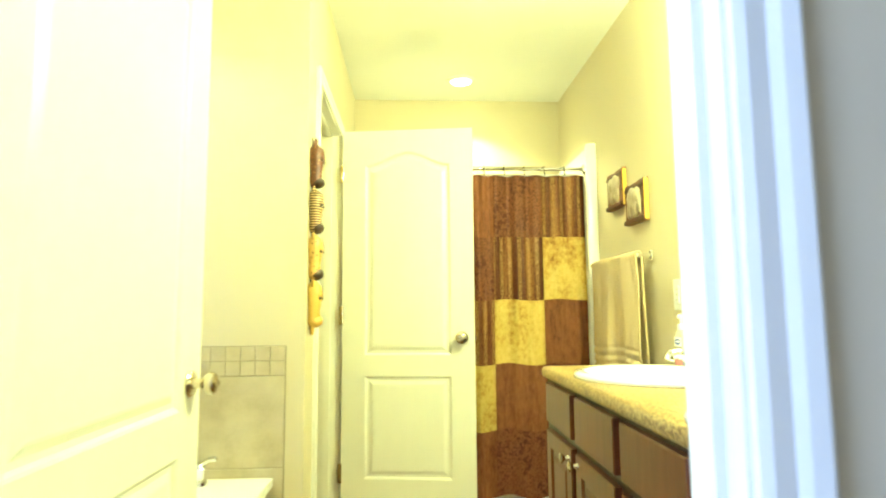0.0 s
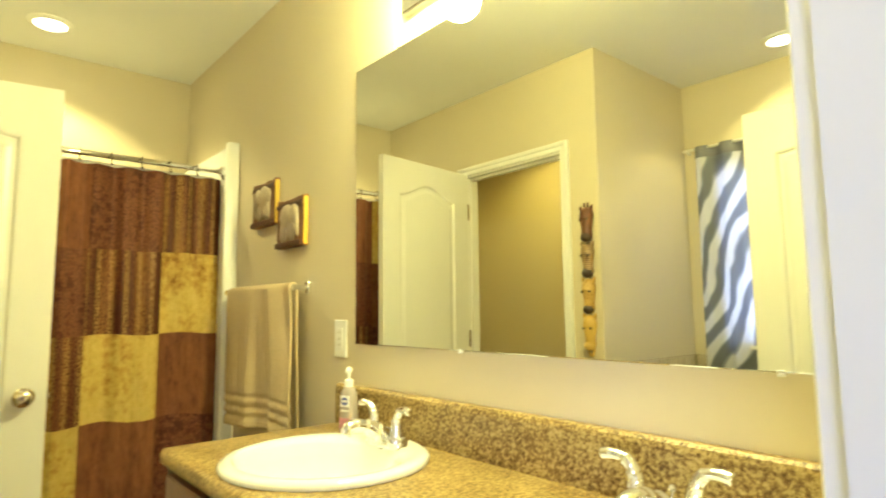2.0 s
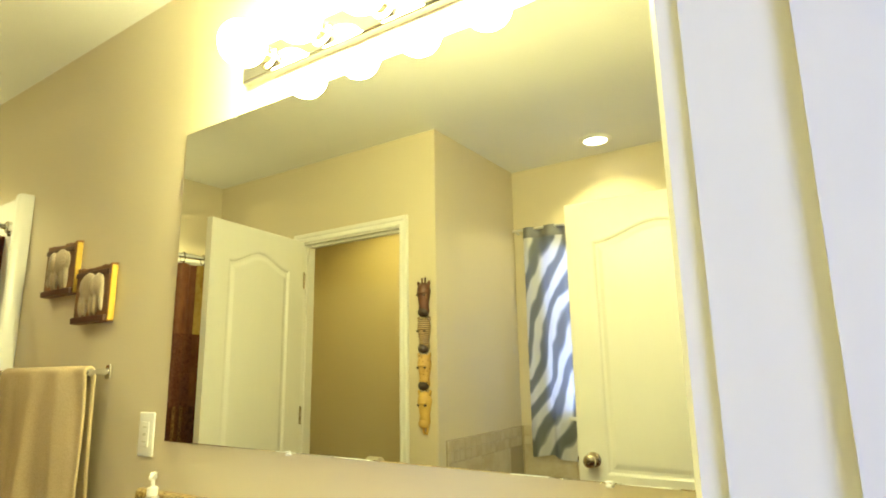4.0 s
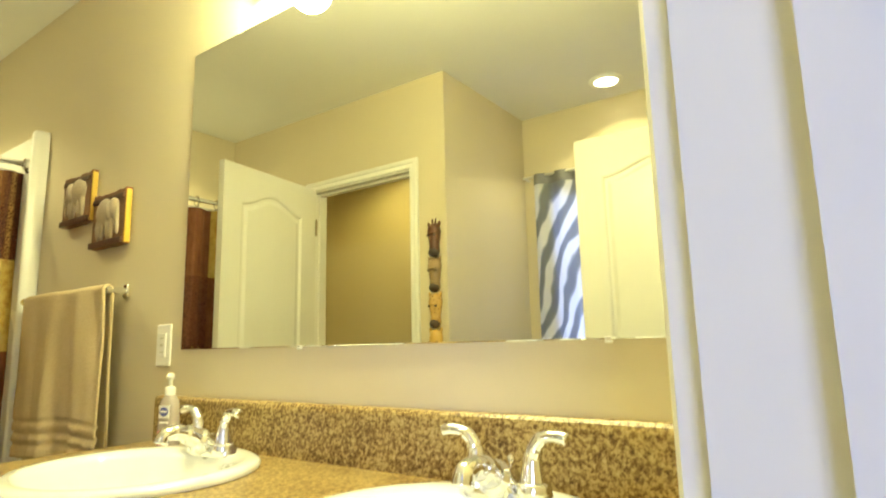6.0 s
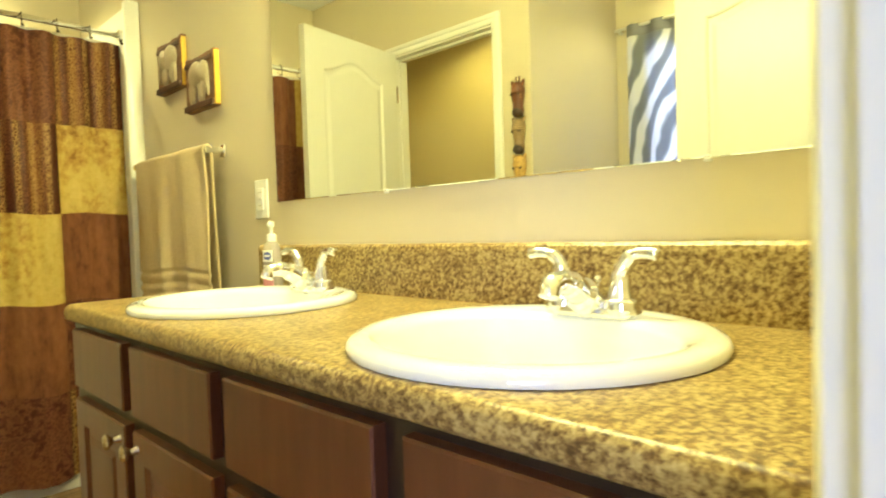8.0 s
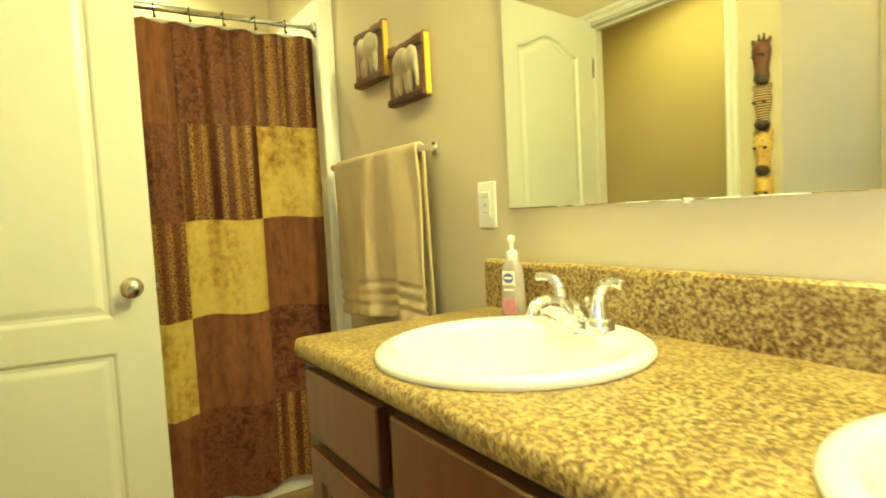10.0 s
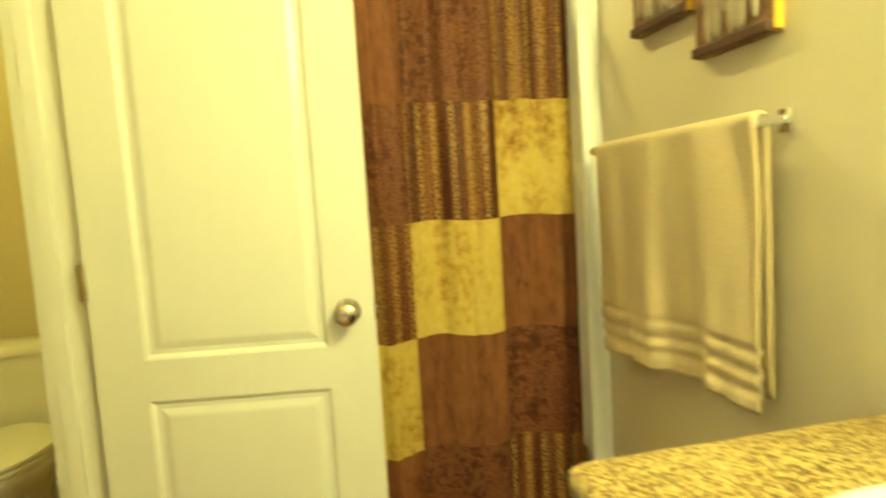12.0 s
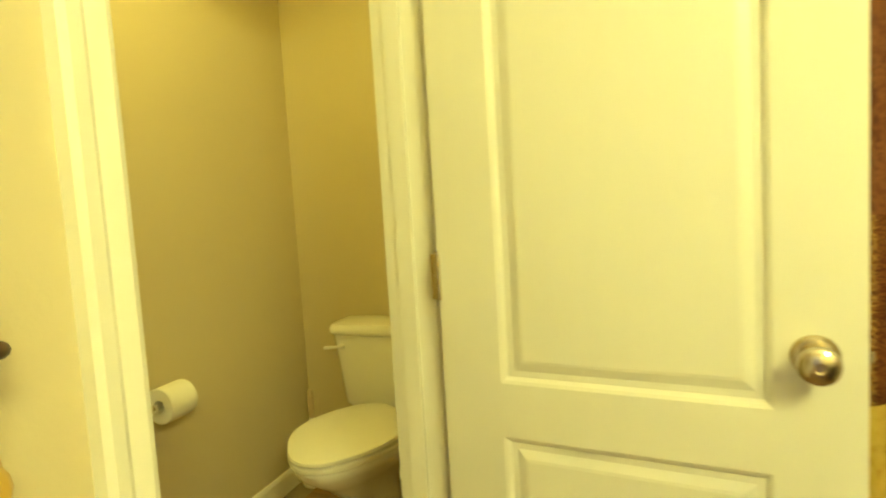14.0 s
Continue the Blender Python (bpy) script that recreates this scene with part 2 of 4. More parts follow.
def wall(name, x0, x1, y0, y1, z0, z1, holes=(), along="x", material=PAINT, label="greige painted drywall wall"):
    """A wall as boxes round its openings (a0, a1, z0, z1)."""
    bm = bmesh.new()
    lo, hi = (x0, x1) if along == "x" else (y0, y1)

    def piece(a, b, c, d):
        if b - a > 1e-4 and d - c > 1e-4:
            add_box(bm, *((a, b, y0, y1) if along == "x" else (x0, x1, a, b)), c, d)

    at = lo
    for a, b, c, d in sorted(holes):
        piece(at, a, z0, z1)
        piece(a, b, z0, c)
        piece(a, b, d, z1)
        at = b
    piece(at, hi, z0, z1)
    return tagged(part(name, bm, material), label, "wall", kind="structure")


# ---- structure ----
XR, CZ = 1.99, 2.53
LX = 0.572
DOORH = 2.05
tagged(part("ceiling", box(-2.2, 3.3, -3.2, 5.1, CZ, CZ + 0.12), CEIL), "white lightly textured ceiling", "ceiling", kind="structure")
floor = tagged(part("floor", box(-2.2, 3.3, -3.2, 5.1, -0.14, -0.006), GROUT), "brown wood-look plank floor", "floor", kind="structure")
wall("wall_mirror", XR, XR + 0.12, 1.127, 4.47, 0, CZ, along="y")
wall("wall_entry", -2.2, 3.3, 1.025, 1.127, 0, CZ, [(0.385, 1.254, 0, DOORH)])
wall("wall_tub_near", -0.43, 0.385, 1.127, 1.25, 0, CZ)
wall("wall_window", -0.43, -0.31, 1.25, 2.71, 0, CZ, [(1.64, 2.54, 1.02, 2.02)], along="y")
wall_tub = wall("wall_tub_end", -0.66, LX, 2.71, 2.83, 0, CZ)
wall("wall_toilet_doorway", LX - 0.10, LX, 2.83, 4.82, 0, CZ, [(2.918, 3.690, 0, DOORH)], along="y")
wall("wall_shower_back", LX, XR + 0.12, 4.47, 4.59, 0, CZ)
wall("wall_toilet_side", -0.66, -0.505, 2.83, 4.82, 0, CZ, along="y")
wall("wall_toilet_back", -0.66, LX, 4.82, 4.94, 0, CZ)
wall("wall_bedroom_west", -2.2, -2.08, -3.08, 1.025, 0, CZ, [(-1.55, 0.05, 0.75, 2.15)], along="y")
wall("wall_bedroom_east", 3.18, 3.3, -3.08, 1.025, 0, CZ, along="y")
wall("wall_bedroom_south", -2.2, 3.3, -3.2, -3.08, 0, CZ)

CASING = [(0, 0), (0.0, 0.010), (0.010, 0.014), (0.030, 0.011), (0.040, 0.017), (0.056, 0.019), (0.062, 0.014), (0.062, 0)]


def casing(name, a, b, top, plane, axis, sign, narrow=1.0):
    """Door casing round an opening from a to b; axis: the wall's run."""
    def P(u, z):
        return (u, plane, z) if axis == "x" else (plane, u, z)
    path = [P(a, 0), P(a, top), P(b, top), P(b, 0)]
    nrm = (0, sign, 0) if axis == "x" else (sign, 0, 0)
    test = Vector(nrm).cross(Vector(path[1]) - Vector(path[0]))
    if test.dot(Vector(path[2]) - Vector(path[1])) > 0:
        path.reverse()
    bm = sweep(bmesh.new(), [(u * narrow, v) for u, v in CASING], path, nrm)
    return tagged(part(name, bm, WHITE), "white moulded door casing", "trim", kind="structure")


def jamb(name, a, b, top, y0, y1, axis, stop):
    """The lining of an opening, with its door stop."""
    bm = bmesh.new()
    t = 0.018
    for (u0, u1, z0, z1) in ((a, a + t, 0, top - t), (b - t, b, 0, top - t), (a, b, top - t, top)):
        add_box(bm, *((u0, u1, y0, y1) if axis == "x" else (y0, y1, u0, u1)), z0, z1)
    s0, s1 = stop
    for (u0, u1, z0, z1) in ((a + t, a + t + 0.011, 0, top - t), (b - t - 0.011, b - t, 0, top - t), (a + t + 0.011, b - t - 0.011, top - t - 0.011, top - t)):
        add_box(bm, *((u0, u1, s0, s1) if axis == "x" else (s0, s1, u0, u1)), z0, z1)
    return tagged(part(name, bm, WHITE), "white painted door jamb with stop", "trim", kind="structure")


casing("trim_entry_bedroom", 0.398, 1.241, DOORH - 0.012, 1.025, "x", -1)
path = [(1.245, 1.127, 0), (1.245, 1.127, DOORH + 0.05)]
tagged(part("trim_entry_bath", sweep(bmesh.new(), CASING, path, (0, 1, 0)), WHITE), "white moulded door casing", "trim", kind="structure")
jamb("trim_entry_jamb", 0.385, 1.254, DOORH, 1.025, 1.127, "x", (1.056, 1.092))
casing("trim_toilet_bath", 2.932, 3.677, DOORH - 0.010, LX, "y", 1, 0.84)
casing("trim_toilet_inner", 2.932, 3.677, DOORH - 0.010, LX - 0.10, "y", -1, 0.84)
jamb("trim_toilet_jamb", 2.918, 3.690, DOORH, LX - 0.10, LX, "y", (LX - 0.078, LX - 0.043))

BASE = [(0, 0), (0, 0.012), (0.075, 0.012), (0.088, 0.006), (0.09, 0)]


def baseboard(x0, y0, x1, y1, nx, ny):
    path = [(x0, y0, 0), (x1, y1, 0)]
    d = Vector(path[1]) - Vector(path[0])
    if Vector((nx, ny, 0)).cross(d).z < 0:
        path.reverse()
    return tagged(part("baseboard", sweep(bmesh.new(), BASE, path, (nx, ny, 0)), WHITE), "white moulded baseboard", "baseboard", kind="structure")


baseboard(-0.505, 2.83, -0.505, 4.82, 1, 0)
baseboard(-0.493, 4.82, LX - 0.10, 4.82, 0, -1)
baseboard(LX - 0.10, 3.735, LX - 0.10, 4.808, -1, 0)
baseboard(XR, 2.76, XR, 3.72, -1, 0)
baseboard(LX, 2.722, LX, 2.875, 1, 0)
baseboard(-2.08, 1.025, 0.33, 1.025, 0, -1)
baseboard(1.31, 1.025, 3.18, 1.025, 0, -1)


# ---- doors ----
def panel_outline(x0, x1, z0, z1, arch=0.0):
    pts = [(x0, z0), (x1, z0)]
    if not arch:
        return pts + [(x1, z1), (x0, z1)]
    n = 20
    for i in range(n + 1):
        u = i / n
        pts.append((x1 + (x0 - x1) * u, z1 - arch * (0.5 + 0.5 * math.cos(2 * math.pi * u))))
    return pts


def door(name, width, height, m, label, knob_z):
    """A two-panel arch-top door; local x runs from the hinge, y across its thickness, z up."""
    root = thing(name, m, label, "door", kind="structure")
    bm, t = bmesh.new(), 0.035
    st = 0.120
    panels = [panel_outline(st, width - st, 0.842, height - 0.118, 0.070), panel_outline(st, width - st, 0.225, 0.738)]
    outer = [(0, 0), (width, 0), (width, height), (0, height)]
    rims = []
    for side in (-1, 1):
        loops = plate_with_holes(bm, outer, panels, 0)
        front = set(v for l in loops for v in l)
        for l, p in zip(loops[1:], panels):
            prev = l
            for d, z in ((0.006, -0.003), (0.012, -0.010), (0.024, -0.010), (0.040, -0.004), (0.046, -0.003)):
                cur = [bm.verts.new((x, y, z)) for x, y in offset(p, d)]
                front.update(cur)
                strip(bm, prev, cur)
                prev = cur
            bm.faces.new(prev)
        for v in front:
            v.co = Vector((v.co.x, side * (t / 2 + v.co.z), v.co.y))
        rims.append(loops[0])
    strip(bm, rims[0], rims[1])
    slab = part("slab", bm, DOORWHITE, root)
    for side in (-1, 1):
        kb = bmesh.new()
        lathe(kb, [(0.0, 0), (0.033, 0), (0.033, 0.004), (0.028, 0.009), (0.013, 0.011), (0.012, 0.030), (0.018, 0.036), (0.026, 0.044), (0.0285, 0.053), (0.026, 0.062), (0.018, 0.067), (0.008, 0.068), (0.006, 0.0665), (0, 0.0665)],
              pose(width - 0.066, side * t / 2, knob_z, -90 * side), 28)
        part("knob", kb, NICKEL, root, "satin nickel door knob", 35)
    lb = bmesh.new()
    add_box(lb, width - 0.001, width + 0.0015, -0.012, 0.012, knob_z - 0.028, knob_z + 0.028)
    add_box(lb, width + 0.001, width + 0.009, -0.006, 0.006, knob_z - 0.009, knob_z + 0.009, 0.002)
    part("latch", lb, NICKEL, root)
    return root


def hinges(root, zs, y):
    for z in zs:
        hb = bmesh.new()
        for k in range(3):
            lathe(hb, [(0, 0), (0.0062, 0), (0.0062, 0.029), (0, 0.029)], pose(0, y, z - 0.045 + k * 0.03), 10)
        lathe(hb, [(0, 0), (0.004, 0.001), (0.004, 0.006), (0, 0.007)], pose(0, y, z + 0.045), 8)
        add_box(hb, -0.0155, -0.004, y * 0.3 - 0.012, y * 0.3 + 0.012, z - 0.045, z + 0.045)
        part("hinge", hb, NICKEL, root)


def placed(x0, y0, x1, y1, z=0.01):
    return pose(x0, y0, z, 0, 0, math.degrees(math.atan2(y1 - y0, x1 - x0)))


d1 = door("door_1", 0.813, 2.03, placed(0.388, 1.268, 0.405, 2.08), "white two-panel arch-top door standing open", 0.90)
hinges(d1, (0.25, 1.0, 1.80), 0.022)
d2 = door("door_2", 0.690, 2.03, placed(0.598, 3.645, 1.282, 3.548), "white two-panel arch-top toilet-room door, open", 0.930)
hinges(d2, (0.25, 1.045, 1.80), -0.022)

# ---- tub corner ----
tub = thing("bathtub", pose(0, 0, 0), "white drop-in bathtub in a wide deck", "bathtub")
bm = bmesh.new()
front = [(-0.31, 1.25), (0.35, 1.25), (0.36, 2.10), (0.44, 2.13), (0.470, 2.19), (0.470, 2.695), (-0.31, 2.695)]
hole = [(0.02 + 0.25 * math.cos(a), 1.99 + 0.60 * math.copysign(abs(math.sin(a)) ** 0.8, math.sin(a))) for a in [2 * math.pi * i / 40 for i in range(40)]]
loops = plate_with_holes(bm, front, [hole], 0.50)
prev = loops[1]
for d, z in ((-0.012, 0.512), (0.0, 0.518), (0.02, 0.51), (0.04, 0.42), (0.07, 0.2), (0.12, 0.12)):
    cur = [bm.verts.new((x, y, z)) for x, y in offset(hole, d)]
    strip(bm, prev, cur)
    prev = cur
bm.faces.new(prev)
low = [bm.verts.new((x, y, 0.47)) for x, y in front]
strip(bm, loops[0], low)
part("basin", bm, ACRYLIC, tub, smooth=30)
bm = bmesh.new()
sk = offset(front, 0.02)
rings_mesh(bm, [[(x, y, 0) for x, y in sk], [(x, y, 0.475) for x, y in sk]])
bm.faces.ensure_lookup_table()
bmesh.ops.delete(bm, geom=[f for f in bm.faces if abs(f.normal.z) > 0.9 or len(f.verts) > 4], context="FACES_ONLY")
part("apron", bm, WHITE, tub)
bm = bmesh.new()
lathe(bm, [(0, 0), (0.03, 0), (0.03, 0.01), (0.018, 0.016), (0.016, 0.05), (0, 0.05)], pose(0.13, 2.62, 0.50), 18)
tube(bm, spline([(0.13, 2.62, 0.53), (0.13, 2.615, 0.60), (0.125, 2.56, 0.625), (0.12, 2.50, 0.595), (0.118, 2.485, 0.57)]), 0.016, 12)
for dx in (-0.11, 0.11):
    lathe(bm, [(0, 0), (0.026, 0), (0.024, 0.012), (0.015, 0.02), (0.014, 0.045), (0.02, 0.055), (0.012, 0.07), (0, 0.071)], pose(0.13 + dx, 2.63, 0.50), 18)
    tube(bm, spline([(0.13 + dx, 2.63, 0.56), (0.13 + dx * 1.3, 2.62, 0.585), (0.13 + dx * 1.55, 2.61, 0.59)]), [0.008] * 8 + [0.009] * 8 + [0.006], 10)
part("tub_filler", bm, CHROME, tub, "chrome deck-mounted tub filler", 35)

# ---- window over the tub ----
win = thing("window_1", pose(-0.37, 2.09, 1.02), "white framed window behind a printed curtain", "window", kind="structure")
bm = bmesh.new()
for b in ((-0.05, 0.05, -0.45, -0.405, 0, 1.0), (-0.05, 0.05, 0.405, 0.45, 0, 1.0), (-0.05, 0.05, -0.405, 0.405, 0, 0.045), (-0.05, 0.05, -0.405, 0.405, 0.955, 1.0), (-0.03, 0.03, -0.405, 0.405, 0.48, 0.52)):
    add_box(bm, *b)
part("window_frame", bm, WHITE, win)
for z0, z1 in ((0.045, 0.48), (0.52, 0.955)):
    pn = part("pane", box(-0.004, 0.004, -0.405, 0.405, z0, z1), GLASS, win)
    pn.visible_shadow = False
part("window_sill", box(0.05, 0.085, -0.48, 0.48, -0.02, 0.0, 0.004), WHITE, win)

# ---- vanity ----
CT = 0.871
van = thing("vanity_cabinet", pose(0, 0, 0), "dark espresso wood double vanity cabinet under the counter", "cabinet")
VF, VY0, VY1 = 1.462, 1.135, 2.722
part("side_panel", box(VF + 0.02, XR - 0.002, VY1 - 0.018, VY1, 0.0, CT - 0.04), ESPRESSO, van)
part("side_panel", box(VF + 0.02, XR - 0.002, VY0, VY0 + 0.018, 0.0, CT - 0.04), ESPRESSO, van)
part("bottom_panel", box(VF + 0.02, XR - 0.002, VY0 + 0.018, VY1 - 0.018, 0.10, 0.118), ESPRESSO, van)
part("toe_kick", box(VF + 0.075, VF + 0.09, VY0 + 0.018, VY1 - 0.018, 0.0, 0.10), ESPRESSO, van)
cols = [(2.672, 2.350), (2.304, 1.966), (1.920, 1.580), (1.534, 1.196)]
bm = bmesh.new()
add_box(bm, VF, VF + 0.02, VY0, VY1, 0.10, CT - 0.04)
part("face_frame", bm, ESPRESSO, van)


def raised_panel(y0, y1, z0, z1, frame_w, x):
    bm = bmesh.new()
    out = [(y0, z0), (y1, z0), (y1, z1), (y0, z1)]
    ring = [[(x, a, b) for a, b in out], [(x - 0.017, a, b) for a, b in out], [(x - 0.020, a, b) for a, b in offset(out, 0.003)]]
    if frame_w:
        ring += [[(x - 0.020, a, b) for a, b in offset(out, frame_w)], [(x - 0.012, a, b) for a, b in offset(out, frame_w + 0.008)], [(x - 0.012, a, b) for a, b in offset(out, frame_w + 0.02)], [(x - 0.017, a, b) for a, b in offset(out, frame_w + 0.035)]]
    return rings_mesh(bm, ring)


for k, (a, b) in enumerate(cols):
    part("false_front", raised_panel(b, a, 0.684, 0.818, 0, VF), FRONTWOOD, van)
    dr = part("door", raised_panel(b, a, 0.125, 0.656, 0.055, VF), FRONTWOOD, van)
    ky = b + 0.025 if k % 2 == 0 else a - 0.025
    kb = lathe(bmesh.new(), [(0, 0), (0.010, 0), (0.008, 0.004), (0.006, 0.014), (0.010, 0.019), (0.0155, 0.024), (0.0155, 0.028), (0.010, 0.032), (0, 0.033)], pose(VF - 0.019, ky, 0.625, 0, -90), 18)
    part("knob", kb, NICKEL, dr, "round nickel knob", 35)

SINKS = [(1.703, 2.326), (1.699, 1.556)]
SA, SB = 0.230, 0.233


def oval(c, d=0.0, n=48):
    return [(c[0] + (SA + d) * math.cos(2 * math.pi * i / n), c[1] + (SB + d) * math.sin(2 * math.pi * i / n)) for i in range(n)]


ctr = thing("countertop", pose(0, 0, 0), "brown speckled laminate countertop with backsplash on the vanity", "countertop")
bm = bmesh.new()
CX, CY0, CY1 = 1.439, 1.133, 2.748
outer = [(CX + 0.016, CY0), (XR - 0.002, CY0), (XR - 0.002, CY1 - 0.014), (CX + 0.030, CY1 - 0.014), (CX + 0.020, CY1 - 0.018), (CX + 0.016, CY1 - 0.028)]
loops = plate_with_holes(bm, outer, [oval(c, -0.012) for c in SINKS], CT)
for l in loops[1:]:
    strip(bm, l, [bm.verts.new((v.co.x, v.co.y, CT - 0.038)) for v in l])
prev = loops[0]
for d, dz in ((-0.005, 0.001), (-0.010, 0.004), (-0.014, 0.010), (-0.015, 0.019), (-0.014, 0.030), (-0.010, 0.036), (-0.004, 0.038)):
    cur = []
    for (x, y), v in zip(offset(outer, d), prev):
        cur.append(bm.verts.new((min(x, XR - 0.002), max(y, CY0), CT - dz)))
    strip(bm, prev, cur)
    prev = cur
part("worktop", bm, GRANITE, ctr, smooth=40)
bm = bmesh.new()
prof = [(XR - 0.002, CT - 0.003), (XR - 0.024, CT - 0.003), (XR - 0.024, 0.978), (XR - 0.022, 0.987), (XR - 0.016, 0.993), (XR - 0.002, 0.994)]
rings_mesh(bm, [[(x, y, z) for x, z in prof] for y in (CY0, 2.745)])
part("backsplash", bm, GRANITE, ctr)


def sink(c):
    root = thing("sink", pose(c[0], c[1], CT), "white oval drop-in porcelain sink", "sink", "sinks in the counter")
    bm = bmesh.new()
    rings, n = [], 48
    prof = [(0.012, 0.001), (0.014, 0.008), (0.008, 0.015), (-0.004, 0.019), (-0.018, 0.018), (-0.030, 0.012), (-0.036, 0.002), (-0.044, -0.03), (-0.058, -0.075), (-0.085, -0.115), (-0.125, -0.138), (-0.17, -0.147), (-0.188, -0.150)]
    for d, z in prof:
        rings.append([((SA + d) * math.cos(2 * math.pi * i / n) + (-0.012 if d < -0.025 else 0) * 1.0, (SB + d) * math.sin(2 * math.pi * i / n), z) for i in range(n)])
    # a flat ledge towards the wall for the tap
    for r, (d, z) in zip(rings, prof):
        if d < -0.025:
            for i, p in enumerate(r):
                if p[0] > 0:
                    r[i] = (p[0] * 0.80, p[1], p[2])
    rings_mesh(bm, rings, cap0=False)
    part("bowl", bm, PORCELAIN, root, smooth=60)
    bm = lathe(bmesh.new(), [(0, 0), (0.022, 0), (0.024, 0.003), (0.016, 0.005), (0.012, 0.002), (0, 0.002)], pose(-0.012, 0, -0.150), 20)
    part("drain", bm, CHROME, root, "", True)
    return root


for c in SINKS:
    sink(c)


def faucet(y):
    """A centre-set tap with two lever handles; its spout points to -x."""
    root = thing("faucet", pose(1.865, y, CT + 0.014), "chrome two-handle centerset faucet on the sink ledge", "faucet", "faucets on the sinks")
    bm = bmesh.new()
    n = 36
    def pl(rx, ry, z):
        return [(rx * math.copysign(abs(math.cos(a)) ** 0.7, math.cos(a)), ry * math.copysign(abs(math.sin(a)) ** 0.7, math.sin(a)), z) for a in [2 * math.pi * i / n for i in range(n)]]
    rings_mesh(bm, [pl(0.027, 0.078, 0), pl(0.028, 0.079, 0.006), pl(0.026, 0.077, 0.013), pl(0.020, 0.071, 0.016)])
    part("base_plate", bm, CHROME, root, "", 40)
    bm = bmesh.new()
    tube(bm, spline([(0.020, 0, 0.006), (-0.006, 0, 0.020), (-0.036, 0, 0.038), (-0.066, 0, 0.053), (-0.092, 0, 0.059), (-0.112, 0, 0.053), (-0.119, 0, 0.038)]), [0.030] * 8 + [0.027] * 8 + [0.021] * 8 + [0.0175] * 8 + [0.016] * 8 + [0.015] * 8 + [0.0135], 18)
    part("spout", bm, CHROME, root, "", 60)
    bm = bmesh.new()
    tube(bm, [(0.020, 0, 0.015), (0.022, 0, 0.050)], 0.0028, 8)
    lathe(bm, [(0, 0), (0.005, 0.001), (0.0065, 0.006), (0.004, 0.011), (0, 0.012)], pose(0.022, 0, 0.048), 12)
    part("pop_up_rod", bm, CHROME, root, "", 40)
    for s in (-1, 1):
        bm = bmesh.new()
        lathe(bm, [(0, 0.006), (0.027, 0.006), (0.0275, 0.022), (0.0255, 0.027), (0.0195, 0.029), (0.0185, 0.036), (0.0155, 0.052), (0.0140, 0.064), (0.009, 0.074), (0, 0.076)], pose(0, s * 0.049, 0), 24)
        tube(bm, spline([(0, s * 0.049, 0.052), (-0.001, s * 0.055, 0.078), (-0.003, s * 0.070, 0.093), (-0.005, s * 0.092, 0.096), (-0.006, s * 0.110, 0.093)]), [0.013] * 8 + [0.011] * 8 + [0.009] * 8 + [0.0095] * 8 + [0.007], 14)
        part("handle", bm, CHROME, root, "", 50)
    return root


for y in (2.316, 1.556):
    faucet(y)

# ---- mirror ----
mir = thing("mirror", pose(0, 0, 0), "large frameless wall mirror above the counter", "mirror")
MY0, MY1, MZ0, MZ1 = 1.216, 2.655, 1.120, 2.008
bm = bmesh.new()
out = [(MY0, MZ0), (MY1, MZ0), (MY1, MZ1), (MY0, MZ1)]
rings_mesh(bm, [[(XR - 0.001, a, b) for a, b in out], [(XR - 0.006, a, b) for a, b in out], [(XR - 0.007, a, b) for a, b in offset(out, 0.002)]])
part("mirror_glass", bm, MIRROR, mir)
for y, z in ((1.42, MZ0), (2.16, MZ0), (2.43, MZ1)):
    s = 1 if z == MZ0 else -1
    bm = bmesh.new()
    add_box(bm, XR - 0.012, XR - 0.001, y - 0.006, y + 0.006, min(z - s * 0.006, z - s * 0.001), max(z - s * 0.006, z - s * 0.001), 0.002)
    add_box(bm, XR - 0.012, XR - 0.008, y - 0.006, y + 0.006, min(z, z + s * 0.004), max(z, z + s * 0.004), 0.0015)
    part("clip", bm, SOAP, mir, "small clear plastic mirror clip")

# ---- vanity light ----
BULB = glow("lit_glass", (1.0, 0.885, 0.335), 300)
vl = thing("vanity_light", pose(XR, 1.965, 2.125), "nickel bar wall light with four lit globe bulbs", "wall light")
bm = bmesh.new()
add_box(bm, -0.030, 0.0, -0.41, 0.41, -0.045, 0.045, 0.008, 3)
part("back_plate", bm, CHROME, vl)
for k in range(4):
    y = -0.297 + 0.198 * k
    part("socket", lathe(bmesh.new(), [(0, 0.0), (0.034, 0.0), (0.034, 0.006), (0.022, 0.010), (0.021, 0.034), (0, 0.034)], pose(-0.029, y, 0, 0, -90), 20), NICKEL, vl, "", 40)
    part("globe", lathe(bmesh.new(), [(0.0, 0.0)] + [(0.060 * math.sin(math.radians(a)), 0.056 - 0.060 * math.cos(math.radians(a))) for a in range(22, 176, 11)] + [(0, 0.116)], pose(-0.060, y, 0, 0, -90), 24), BULB, vl, "lit white globe bulb", True)


